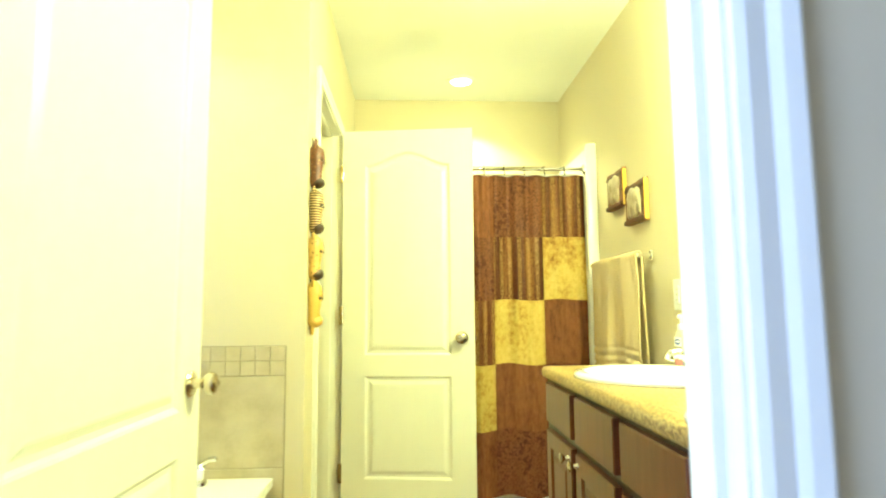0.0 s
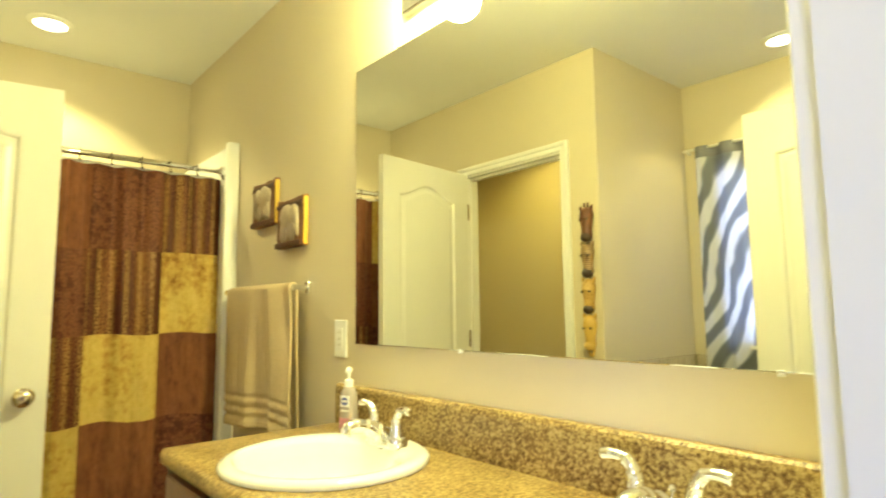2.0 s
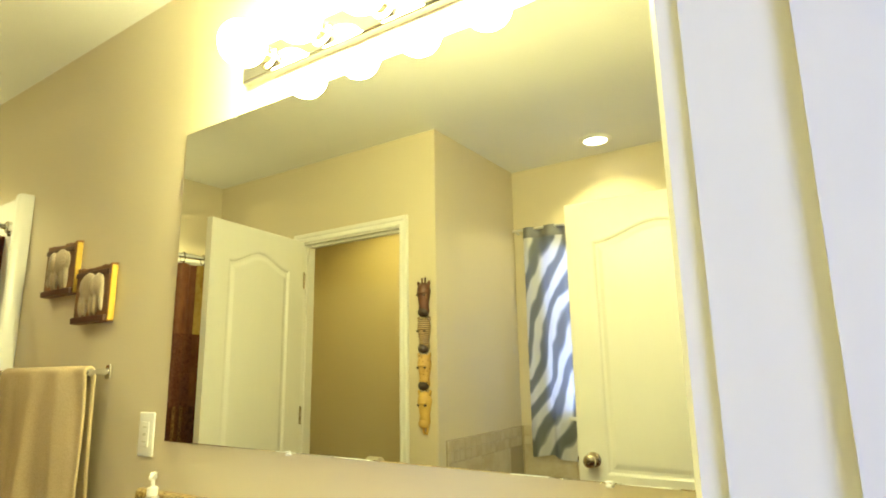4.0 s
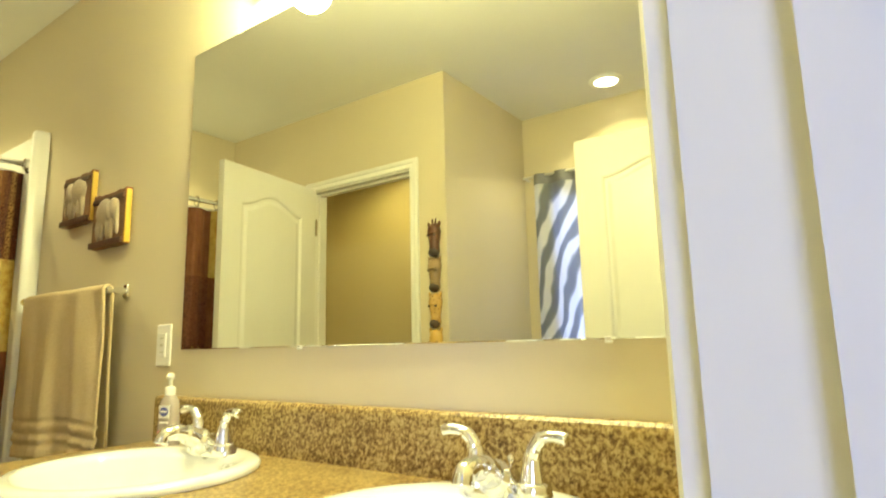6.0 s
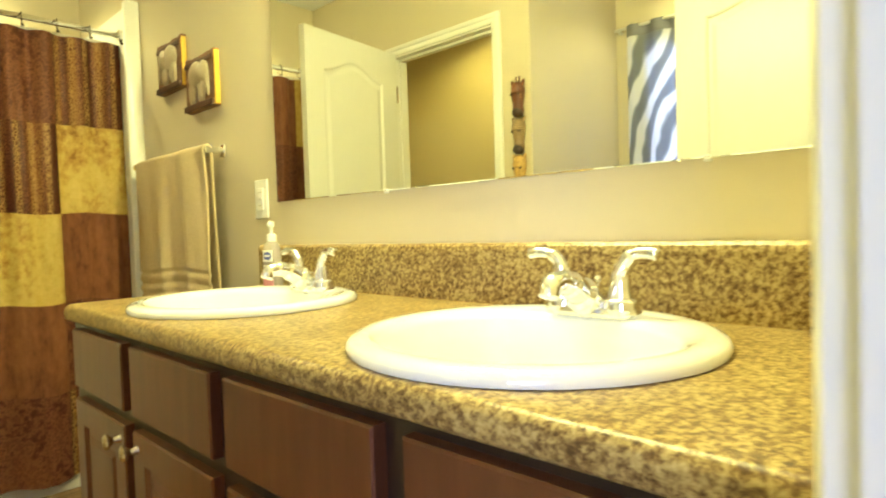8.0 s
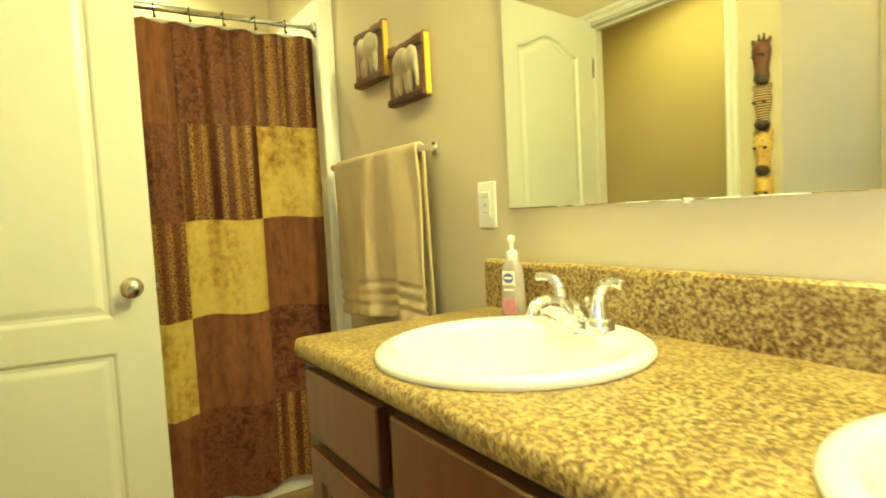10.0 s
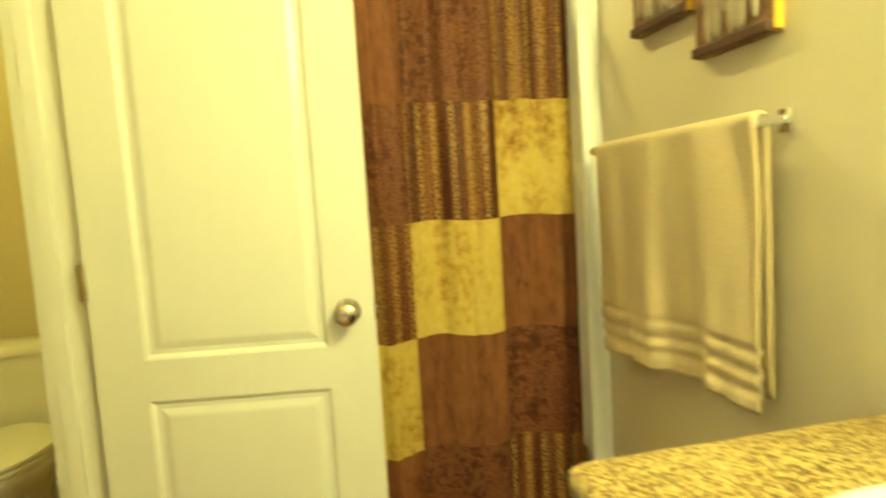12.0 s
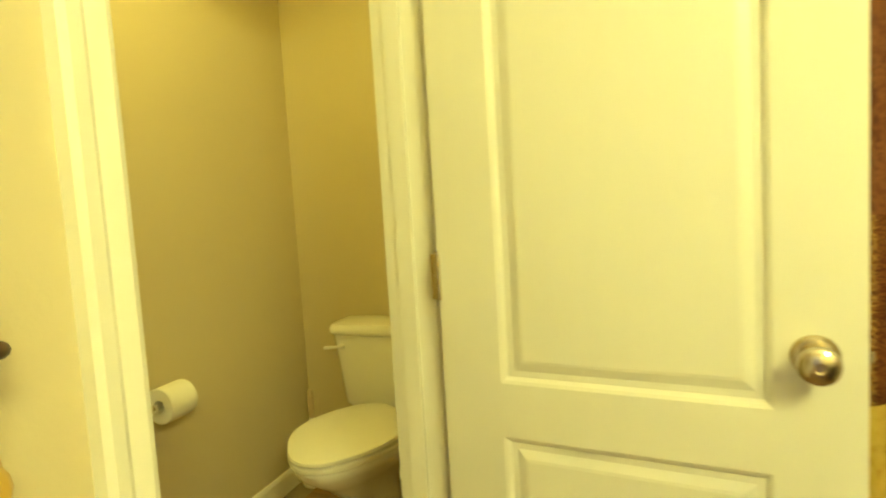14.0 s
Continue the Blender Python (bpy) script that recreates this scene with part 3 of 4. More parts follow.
def downlight(x, y):
    r = thing("recessed_light", pose(x, y, CZ), "round white recessed ceiling light, switched on", "ceiling light", "recessed ceiling lights")
    part("trim_ring", lathe(bmesh.new(), [(0.062, -0.004), (0.066, -0.012), (0.085, -0.010), (0.092, -0.003), (0.092, 0.0), (0.062, 0.0)], n=36), WHITE, r, "", 40)
    part("lens", lathe(bmesh.new(), [(0, -0.006), (0.063, -0.006), (0.063, 0), (0, 0)], n=36), glow("lit_lens", (1.0, 0.83, 0.48), 30), r, "glowing lens")


downlight(1.275, 4.11)
downlight(-0.075, 2.07)
downlight(-0.02, 3.72)

# ---- shower ----
sur = thing("shower_surround", pose(0, 0, 0), "white moulded shower surround around the tub alcove", "shower")
bm = bmesh.new()
add_box(bm, XR - 0.035, XR - 0.001, 3.70, 4.435, 0.36, 2.0, 0.010, 3)
part("side_panel", bm, ACRYLIC, sur)
lip = [(0.0, 0.0), (-0.048, 0.0), (-0.056, -0.004), (-0.060, -0.011), (-0.058, -0.018), (-0.052, -0.022), (-0.030, -0.024), (0.0, -0.024)]
rings_mesh(bm := bmesh.new(), [[(XR - 0.0015 + a * k, 3.706 + b * k, z) for a, b in lip] for z, k in ((0.36, 1), (1.985, 1), (2.0, 0.9), (2.006, 0.7))])
part("front_lip", bm, ACRYLIC, sur, "rounded white front lip", 50)
part("side_panel", box(LX + 0.001, 0.63, 3.70, 4.435, 0.36, 2.0, 0.010, 3), ACRYLIC, sur)
part("back_panel", box(0.63, XR - 0.035, 4.435, 4.469, 0.36, 2.0), ACRYLIC, sur)
bm = bmesh.new()
rim = [(0.63, 3.875), (XR - 0.035, 3.875), (XR - 0.035, 4.435), (0.63, 4.435)]
well = [(0.70, 3.95), (XR - 0.11, 3.95), (XR - 0.11, 4.37), (0.70, 4.37)]
loops = plate_with_holes(bm, rim, [well], 0.38)
strip(bm, loops[0], [bm.verts.new((v.co.x, v.co.y, 0)) for v in loops[0]])
bot = [bm.verts.new((x, y, 0.08)) for x, y in offset(well, 0.06)]
strip(bm, loops[1], bot)
bm.faces.new(bot)
bmesh.ops.bevel(bm, geom=[e for e in bm.edges if len(e.link_faces) == 2 and e.calc_face_angle(0) > 0.8], offset=0.012, segments=2, affect="EDGES")
part("tub", bm, ACRYLIC, sur)
bm = bmesh.new()
tube(bm, spline([(LX + 0.003, 4.15, 2.14), (0.66, 4.15, 2.15), (0.72, 4.15, 2.125), (0.745, 4.15, 2.10)]), 0.009, 10)
lathe(bm, [(0, 0.0), (0.012, 0.0), (0.016, -0.02), (0.040, -0.05), (0.042, -0.062), (0.036, -0.066), (0, -0.064)], pose(0.745, 4.15, 2.105, 0, -35, 0), 20)
lathe(bm, [(0, 0.0), (0.030, 0.0), (0.026, 0.008), (0, 0.009)], pose(LX + 0.001, 4.15, 2.14, 0, 90), 18)
part("shower_head", bm, CHROME, sur, "chrome shower head on a bent arm", 40)

rod = thing("curtain_rod", pose(0, 0, 0), "polished metal shower curtain rod with dark rings", "curtain rod")
RY, RZ = 3.79, 1.882
part("rod", tube(bmesh.new(), [(0.6305, RY, RZ), (XR - 0.036, RY, RZ)], 0.0125, 16), CHROME, rod, "", True)
for x, d in ((0.6305, 90), (XR - 0.0355, -90)):
    part("flange", lathe(bmesh.new(), [(0, 0), (0.026, 0), (0.024, 0.012), (0.014, 0.018), (0, 0.018)], pose(x, RY, RZ, 0, d), 18), CHROME, rod, "", 40)
RINGS = [0.68 + 0.1155 * k for k in range(12)]
for x in RINGS:
    bm = bmesh.new()
    tube(bm, [(x + 0.004 * math.sin(a), RY + 0.017 * math.sin(a), RZ - 0.008 + 0.026 * math.cos(a)) for a in [2 * math.pi * i / 16 for i in range(17)]], 0.0022, 6)
    lathe(bm, [(0, -0.006), (0.006, -0.003), (0.006, 0.003), (0, 0.006)], pose(x, RY - 0.012, RZ - 0.034), 8)
    part("ring", bm, BRONZE, rod)



def fabric(name, coarse, fine, weight, stops, rough, crackle=0.0):
    """A printed cloth: (scale, stretch, detail) of its broad and its fine pattern, and colours along their sum."""
    m = bpy.data.materials.new(name)
    m.use_nodes = True
    nt = m.node_tree
    b = nt.nodes["Principled BSDF"]
    b.inputs["Roughness"].default_value = rough
    b.inputs["Specular IOR Level"].default_value = 0.18
    tc = nt.nodes.new("ShaderNodeTexCoord")
    outs = []
    for scale, stretch, detail in (coarse, fine):
        mp = nt.nodes.new("ShaderNodeMapping")
        mp.inputs["Scale"].default_value = stretch
        nt.links.new(tc.outputs["Object"], mp.inputs[0])
        n = nt.nodes.new("ShaderNodeTexNoise")
        n.inputs["Scale"].default_value, n.inputs["Detail"].default_value, n.inputs["Roughness"].default_value = scale, detail, 0.66
        nt.links.new(mp.outputs[0], n.inputs[0])
        outs.append(n.outputs[0])
    mx = nt.nodes.new("ShaderNodeMix")
    mx.inputs[0].default_value = weight
    nt.links.new(outs[0], mx.inputs[2])
    nt.links.new(outs[1], mx.inputs[3])
    val = mx.outputs[0]
    if crackle:
        v = nt.nodes.new("ShaderNodeTexVoronoi")
        v.feature = "DISTANCE_TO_EDGE"
        v.inputs["Scale"].default_value = crackle
        nt.links.new(tc.outputs["Object"], v.inputs[0])
        mr = nt.nodes.new("ShaderNodeMapRange")
        mr.inputs[1].default_value, mr.inputs[2].default_value = 0.02, 0.16
        mr.inputs[3].default_value, mr.inputs[4].default_value = -0.13, 0.05
        nt.links.new(v.outputs[0], mr.inputs[0])
        ad = nt.nodes.new("ShaderNodeMath")
        nt.links.new(val, ad.inputs[0])
        nt.links.new(mr.outputs[0], ad.inputs[1])
        val = ad.outputs[0]
    cr = nt.nodes.new("ShaderNodeValToRGB")
    e = cr.color_ramp.elements
    e[0].position, e[0].color = stops[0][0], (*stops[0][1], 1)
    e[1].position, e[1].color = stops[-1][0], (*stops[-1][1], 1)
    for p, c in stops[1:-1]:
        e.new(p).color = (*c, 1)
    nt.links.new(val, cr.inputs[0])
    nt.links.new(cr.outputs[0], b.inputs["Base Color"])
    bp = nt.nodes.new("ShaderNodeBump")
    bp.inputs["Strength"].default_value, bp.inputs["Distance"].default_value = 0.25, 0.001
    nt.links.new(val, bp.inputs["Height"])
    nt.links.new(bp.outputs[0], b.inputs["Normal"])
    return m


LEATHER = fabric("brown_scale_print", (15, (1.0, 0.1, 0.04), 1), (60, (1, 1, 1), 3), 0.14,
                 [(0.36, (0.046, 0.0115, 0.008)), (0.47, (0.080, 0.022, 0.013)), (0.57, (0.150, 0.054, 0.024)), (0.70, (0.27, 0.145, 0.05))], 0.40, 110)


def gold_crest_glints(m):
    """Gold crackle print, banded to paint the highlights on the pleat crests."""
    nt = m.node_tree
    b = nt.nodes["Principled BSDF"]
    col = b.inputs["Base Color"].links[0].from_socket
    tc = nt.nodes.new("ShaderNodeTexCoord")
    wv = nt.nodes.new("ShaderNodeTexWave")
    wv.bands_direction = "X"
    wv.inputs["Scale"].default_value, wv.inputs["Distortion"].default_value = 6.3, 0.9
    wv.inputs["Detail"].default_value, wv.inputs["Detail Scale"].default_value = 1.0, 0.25
    mp = nt.nodes.new("ShaderNodeMapping")
    mp.inputs["Scale"].default_value = (1, 0.2, 0.12)
    vo = nt.nodes.new("ShaderNodeTexVoronoi")
    vo.feature = "DISTANCE_TO_EDGE"
    vo.inputs["Scale"].default_value = 78
    band, flake = nt.nodes.new("ShaderNodeMapRange"), nt.nodes.new("ShaderNodeMapRange")
    band.inputs[1].default_value, band.inputs[2].default_value = 0.40, 0.90
    flake.inputs[1].default_value, flake.inputs[2].default_value = 0.04, 0.15
    flake.inputs[3].default_value, flake.inputs[4].default_value = 1.0, 0.12
    both = nt.nodes.new("ShaderNodeMath")
    both.operation = "MULTIPLY"
    mx = nt.nodes.new("ShaderNodeMix")
    mx.data_type = "RGBA"
    mx.inputs[7].default_value = (0.34, 0.205, 0.072, 1)
    nt.links.new(tc.outputs["Object"], mp.inputs[0])
    nt.links.new(mp.outputs[0], wv.inputs[0])
    nt.links.new(tc.outputs["Object"], vo.inputs[0])
    nt.links.new(wv.outputs[1], band.inputs[0])
    nt.links.new(vo.outputs[0], flake.inputs[0])
    nt.links.new(band.outputs[0], both.inputs[0])
    nt.links.new(flake.outputs[0], both.inputs[1])
    nt.links.new(both.outputs[0], mx.inputs[0])
    nt.links.new(col, mx.inputs[6])
    nt.links.new(mx.outputs[2], b.inputs["Base Color"])


gold_crest_glints(LEATHER)
GOLD = fabric("gold_print_fabric", (9, (1.3, 0.3, 0.4), 2), (46, (1, 0.5, 0.8), 7), 0.50,
              [(0.33, (0.24, 0.125, 0.034)), (0.41, (0.40, 0.250, 0.062)), (0.49, (0.53, 0.385, 0.100)), (0.64, (0.62, 0.47, 0.145))], 0.5)
BARK = fabric("russet_print_fabric", (13, (1.6, 0.3, 0.18), 4), (38, (1, 1, 0.5), 6), 0.45,
              [(0.36, (0.090, 0.029, 0.016)), (0.46, (0.160, 0.058, 0.028)), (0.55, (0.205, 0.080, 0.038)), (0.68, (0.25, 0.112, 0.052))], 0.5)
FLORAL = fabric("dark_scroll_fabric", (11, (1.2, 0.3, 0.5), 3), (44, (1, 1, 1), 2), 0.6,
                [(0.36, (0.060, 0.018, 0.012)), (0.45, (0.105, 0.034, 0.020)), (0.52, (0.175, 0.068, 0.036)), (0.57, (0.105, 0.034, 0.020)), (0.68, (0.165, 0.064, 0.034))], 0.5)
cur = thing("shower_curtain", pose(0, 0, 0), "patchwork shower curtain in brown, gold and russet squares", "shower curtain")
CTOP, ROW, COLW, CRX = 1.850, 0.358, 0.283, 1.992
KIND = [LEATHER, GOLD, BARK, FLORAL]


def fold(x, z):
    """How far the cloth stands off its line."""
    h = (CTOP - z) / 1.83
    a = 0.017 * math.sin(2 * math.pi * x / 0.1155 + 1.2) * math.exp(-1.6 * h)
    b = 0.017 * math.sin(2 * math.pi * x / 0.29 + 0.7 + 0.8 * h) * (0.35 + 0.65 * h)
    pleat = 0.012 * math.sin(2 * math.pi * x / 0.052 + 5 * noise.noise((x * 3, 0, 1))) * max(0.0, noise.noise((x * 5, 0.3, z * 0.5 + 4)) + 0.25)
    return 3.830 + a + b + pleat + 0.012 * noise.noise((x * 2, z * 1.5, 3))


def hem(x):
    return 0.012 * math.sin(2 * math.pi * x / 0.29 + 0.5)


for c in range(5):
    for r in range(5):
        x1 = min(CRX - c * COLW, 1.972)
        x0 = max(CRX - (c + 1) * COLW, 0.645)
        bm, nx, nz = bmesh.new(), 34, 18
        g = []
        for j in range(nz + 1):
            z = CTOP - ROW * (r + j / nz)
            line = []
            for i in range(nx + 1):
                x = x0 + (x1 - x0) * i / nx
                zz = z + (hem(x) * (CTOP - z) / 1.83)
                line.append(bm.verts.new((x, fold(x, z), zz)))
            g.append(line)
        for j in range(nz):
            for i in range(nx):
                bm.faces.new((g[j][i], g[j][i + 1], g[j + 1][i + 1], g[j + 1][i]))
        part("patch", bm, KIND[(r - c) % 4], cur, "", True)
bm, g = bmesh.new(), []
for z in (RZ - 0.012, 1.2, 0.6, 0.014):
    g.append([bm.verts.new((0.65 + i * 0.0131, 3.871 + 0.003 * math.sin(i * 0.31), z + (0.012 * math.sin(i * 0.23) if z < 0.1 else 0))) for i in range(100)])
for a, b in zip(g, g[1:]):
    for i in range(99):
        bm.faces.new((a[i], a[i + 1], b[i + 1], b[i]))
part("liner", bm, LINER, cur, "white plastic liner", True)

# ---- towel and its bar ----
bar = thing("towel_bar", pose(0, 0, 0), "chrome towel bar on the wall", "towel bar")
BX, BZ = 1.925, 1.308
part("bar", tube(bmesh.new(), [(BX, 2.980, BZ), (BX, 3.60, BZ)], 0.009, 12), CHROME, bar, "", True)
for y in (2.980, 3.60):
    bm = bmesh.new()
    add_box(bm, XR - 0.012, XR - 0.001, y - 0.016, y + 0.016, BZ - 0.022, BZ + 0.022, 0.005)
    tube(bm, [(XR - 0.01, y, BZ), (BX, y, BZ)], [0.011, 0.009], 12)
    lathe(bm, [(0, -0.014), (0.012, -0.012), (0.014, 0), (0.012, 0.012), (0, 0.014)], pose(BX, y, BZ, 90), 12)
    part("post", bm, CHROME, bar, "chrome mounting post", 40)
tw = thing("bath_towel", pose(0, 0, 0), "beige terry bath towel folded over the bar", "towel")
bm = bmesh.new()
side = []
for k in range(61):
    a = k / 60
    side.append((-1, 0.785 + (BZ - 0.785) * a))
for k in range(1, 8):
    side.append((math.cos(math.pi * (1 - k / 8)), BZ + 0.016 * math.sin(math.pi * k / 8)))
for k in range(25):
    side.append((1, BZ - (BZ - 0.80) * k / 24))
grid = []
for i in range(49):
    u = i / 48
    y = 2.975 + 0.580 * u
    line = []
    for sgn, z in side:
        h = max(0.0, (BZ - z) / 0.55)
        wv = 0.012 * math.sin(u * 17 + 1.0 + 0.6 * h) * h ** 0.5 + 0.006 * math.sin(u * 41 + 2.0 * h) * h + 0.012 * math.sin(u * 7.3) * h + 0.010 * noise.noise((u * 6, z * 3, sgn))
        x = BX + sgn * (0.015 + 0.012 * h) + (wv if sgn < 0 else 0.3 * wv)
        yy = y + (0.028 * h * (0.5 - u) * (1 if sgn < 0 else 0.3)) - 0.02 * h * (1 if sgn < 0 else -0.5)
        band = 0.006 if sgn < 0 and (0.815 < z < 0.83 or 0.850 < z < 0.868 or 0.890 < z < 0.906) else 0.0
        line.append(bm.verts.new((x + band, yy, z + (0.012 * math.sin(u * 5) * h))))
    grid.append(line)
for a, b in zip(grid, grid[1:]):
    for j in range(len(a) - 1):
        bm.faces.new((a[j], a[j + 1], b[j + 1], b[j]))
cloth = part("cloth", bm, TOWEL, tw, "", True)
md = cloth.modifiers.new("thick", "SOLIDIFY")
md.thickness, md.offset = 0.007, 0

# ---- elephant pictures ----
PICWOOD = ramp_mat("carved_brown_wood", [(0.3, (0.085, 0.032, 0.015)), (0.55, (0.17, 0.075, 0.034)), (0.8, (0.30, 0.16, 0.070))], scale=11, stretch=(1, 0.8, 2.2), rough=0.5, bump=0.5, detail=8)
PICDARK = mat("dark_ledge_wood", (0.060, 0.020, 0.012), 0.45, 0.2, 30, 0.4, 90)
# yellow that paints the warm lamp light on a plaque's side
PICLIT = mat("lit_edge", (0.62, 0.42, 0.05), 0.4, 0.12, 25, 0.2, 80)
GREYREL = mat("grey_relief", (0.36, 0.295, 0.21), 0.5, 0.30, 26, 0.6, 120)


def picture(y0, y1, z0, z1, flip):
    root = thing("elephant_picture", pose(XR, (y0 + y1) / 2, (z0 + z1) / 2), "brown carved wood plaque with a grey elephant relief and painted lit side", "wall art", "elephant plaques on the wall")
    w, h = (y1 - y0) / 2, (z1 - z0) / 2
    bm = bmesh.new()
    n = 14
    pts = [(-w, -h)] + [(-w + 2 * w * i / n, -h + 0.004 * noise.noise((i * 2.3, y0, 0))) for i in range(1, n)] + [(w, -h)] + [(w, h)] + [(w - 2 * w * i / n, h - 0.010 * (0.5 + noise.noise((i * 1.7, y0 * 9, 2)))) for i in range(1, n)] + [(-w, h)]
    rings_mesh(bm, [[(-0.001, a, b) for a, b in pts], [(-0.021, a, b) for a, b in pts], [(-0.024, a, b) for a, b in offset(pts, 0.004)]])
    part("plaque", bm, PICWOOD, root)
    # strip on the lamp-facing side only, its lit look put into the colour
    part("lit_edge", box(-0.022, -0.003, -w - 0.005, -w - 0.0005, -h + 0.004, h - 0.008, 0.002, 1), PICLIT, root, "yellow strip painted as the lamp-lit side")
    part("top_strip", box(-0.029, -0.0235, -w + 0.004, w - 0.004, h - 0.036, h - 0.020, 0.002), PICDARK, root, "dark carved top strip")
    part("ledge", box(-0.034, -0.0235, -w + 0.001, w - 0.001, -h + 0.001, -h + 0.022, 0.003), PICDARK, root, "dark wooden ledge")
    bm = bmesh.new()

    def blob(y, z, ry, rz, rx=0.012, k=1.34):
        bmesh.ops.create_uvsphere(bm, u_segments=14, v_segments=10, radius=1, matrix=Matrix.Translation((-0.025, y * k * flip, z * k + 0.006)) @ Matrix.Diagonal((rx, ry * k, rz * k, 1)))
    blob(-0.012, 0.014, 0.046, 0.036, 0.014)
    blob(0.032, 0.018, 0.024, 0.028, 0.015)
    blob(0.018, 0.012, 0.015, 0.026, 0.020)
    for q in (-0.042, -0.022, 0.008, 0.026):
        blob(q, -0.028, 0.0105, 0.032, 0.011)
    blob(0.050, -0.006, 0.008, 0.028, 0.011)
    blob(0.053, -0.032, 0.006, 0.018, 0.009)
    rel = part("elephant_relief", bm, GREYREL, root, "grey elephant in low relief", True)
    rm = rel.modifiers.new("fuse", "REMESH")
    rm.mode, rm.voxel_size, rm.use_smooth_shade = "VOXEL", 0.0035, True


picture(3.240, 3.455, 1.572, 1.760, 1)
picture(2.992, 3.210, 1.464, 1.654, -1)

# ---- outlet ----
ou = thing("wall_outlet", pose(XR, 2.748, 1.134), "white wall outlet cover plate", "outlet")
part("cover_plate", box(-0.007, -0.0005, -0.037, 0.037, -0.060, 0.060, 0.003), SOAP, ou)
part("receptacle", box(-0.010, -0.0065, -0.017, 0.017, -0.034, 0.034, 0.0015), SOAP, ou)
bm = bmesh.new()
for z in (-0.020, 0.020):
    add_box(bm, -0.0108, -0.0099, -0.010, 0.010, z - 0.002, z + 0.002)
add_box(bm, -0.0112, -0.0099, -0.008, 0.008, -0.004, 0.004, 0.0005)
part("slots", bm, mat("slot_grey", (0.60, 0.59, 0.55), 0.6), ou)

# ---- soap bottle ----
CLEAR = mat("clear_pink_plastic", (0.80, 0.72, 0.70), 0.12, 0.03, 20)
CLEAR.node_tree.nodes["Principled BSDF"].inputs["Transmission Weight"].default_value = 0.55
PINK = mat("pink_print", (0.55, 0.24, 0.32), 0.35, 0.35, 90)
BLUE = mat("blue_print", (0.10, 0.12, 0.38), 0.35, 0.05, 40)
so = thing("soap_bottle", pose(1.90, 2.553, CT, 0, 0, 20) @ Matrix.Diagonal((0.86, 0.78, 1.06, 1)), "clear pump bottle of hand soap with blue and pink label", "soap bottle")


def sq(rx, ry, z, p=0.6, n=28):
    return [(rx * math.copysign(abs(math.cos(a)) ** p, math.cos(a)), ry * math.copysign(abs(math.sin(a)) ** p, math.sin(a)), z) for a in [2 * math.pi * i / n for i in range(n)]]


bm = rings_mesh(bmesh.new(), [sq(0.020, 0.033, 0.001), sq(0.022, 0.036, 0.006), sq(0.021, 0.034, 0.05), sq(0.020, 0.031, 0.09), sq(0.019, 0.028, 0.112), sq(0.015, 0.020, 0.124, 0.8), sq(0.012, 0.012, 0.129, 1)])
part("bottle", bm, CLEAR, so, "clear plastic body", 50)
bm = lathe(bmesh.new(), [(0, 0.127), (0.016, 0.127), (0.016, 0.143), (0.013, 0.146), (0.006, 0.147), (0.006, 0.166), (0, 0.166)], n=20)
rings_mesh(bm, [sq(0.010, 0.010, 0.164, 1), sq(0.011, 0.011, 0.167, 1), sq(0.010, 0.010, 0.177, 1), sq(0.006, 0.006, 0.179, 1)])
tube(bm, spline([(0, 0, 0.173), (-0.018, -0.010, 0.174), (-0.032, -0.017, 0.169)]), [0.006] * 8 + [0.005] * 8 + [0.004], 8)
part("pump", bm, SOAP, so, "white pump top", 40)
part("label_band", box(-0.0226, -0.0205, -0.020, 0.020, 0.074, 0.104, 0.0005), SOAP, so, "white label with a blue mark")
bm = lathe(bmesh.new(), [(0, 0), (0.017, 0), (0.017, 0.001), (0, 0.001)], Matrix.Translation((-0.0226, 0, 0.089)) @ Matrix.Diagonal((1, 1, 0.62, 1)) @ pose(0, 0, 0, 0, -90), 24)
part("label_mark", bm, BLUE, so)
part("label_bar", box(-0.0244, -0.0236, -0.012, 0.012, 0.087, 0.092), SOAP, so)
part("label_bar", box(-0.0236, -0.0212, -0.016, 0.016, 0.062, 0.066), SOAP, so)
part("label_print", box(-0.0234, -0.0212, -0.022, 0.022, 0.012, 0.045, 0.0005), PINK, so, "pink flower print")

# ---- animal mask hanging ----
GIR = ramp_mat("giraffe_print", [(0.06, (0.42, 0.26, 0.08)), (0.16, (0.16, 0.055, 0.02)), (0.5, (0.10, 0.035, 0.015))], "voronoi", 55, rough=0.4, bump=0.3)
ZEB = ramp_mat("zebra_wood", [(0.42, (0.05, 0.025, 0.015)), (0.52, (0.46, 0.32, 0.14))], "wave", 32, 1.0, rough=0.4, distortion=3, direction="Z", bump=0.2)
LEO = ramp_mat("spotted_wood", [(0.14, (0.08, 0.035, 0.015)), (0.24, (0.48, 0.30, 0.08)), (0.7, (0.55, 0.36, 0.10))], "voronoi", 60, rough=0.4, bump=0.3)
LIO = mat("yellow_wood", (0.58, 0.38, 0.08), 0.4, 0.15, 30, 0.3, 60)
DARKW = mat("dark_wood", (0.045, 0.025, 0.015), 0.4, 0.2, 20)
mk = thing("animal_mask_hanging", pose(LX + 0.002, 2.772, 1.015), "string of four carved wooden animal masks on the wall", "wall art")
part("cord", tube(bmesh.new(), [(0.004, 0, 0.0), (0.004, 0, 0.735)], 0.002, 6), DARKW, mk)
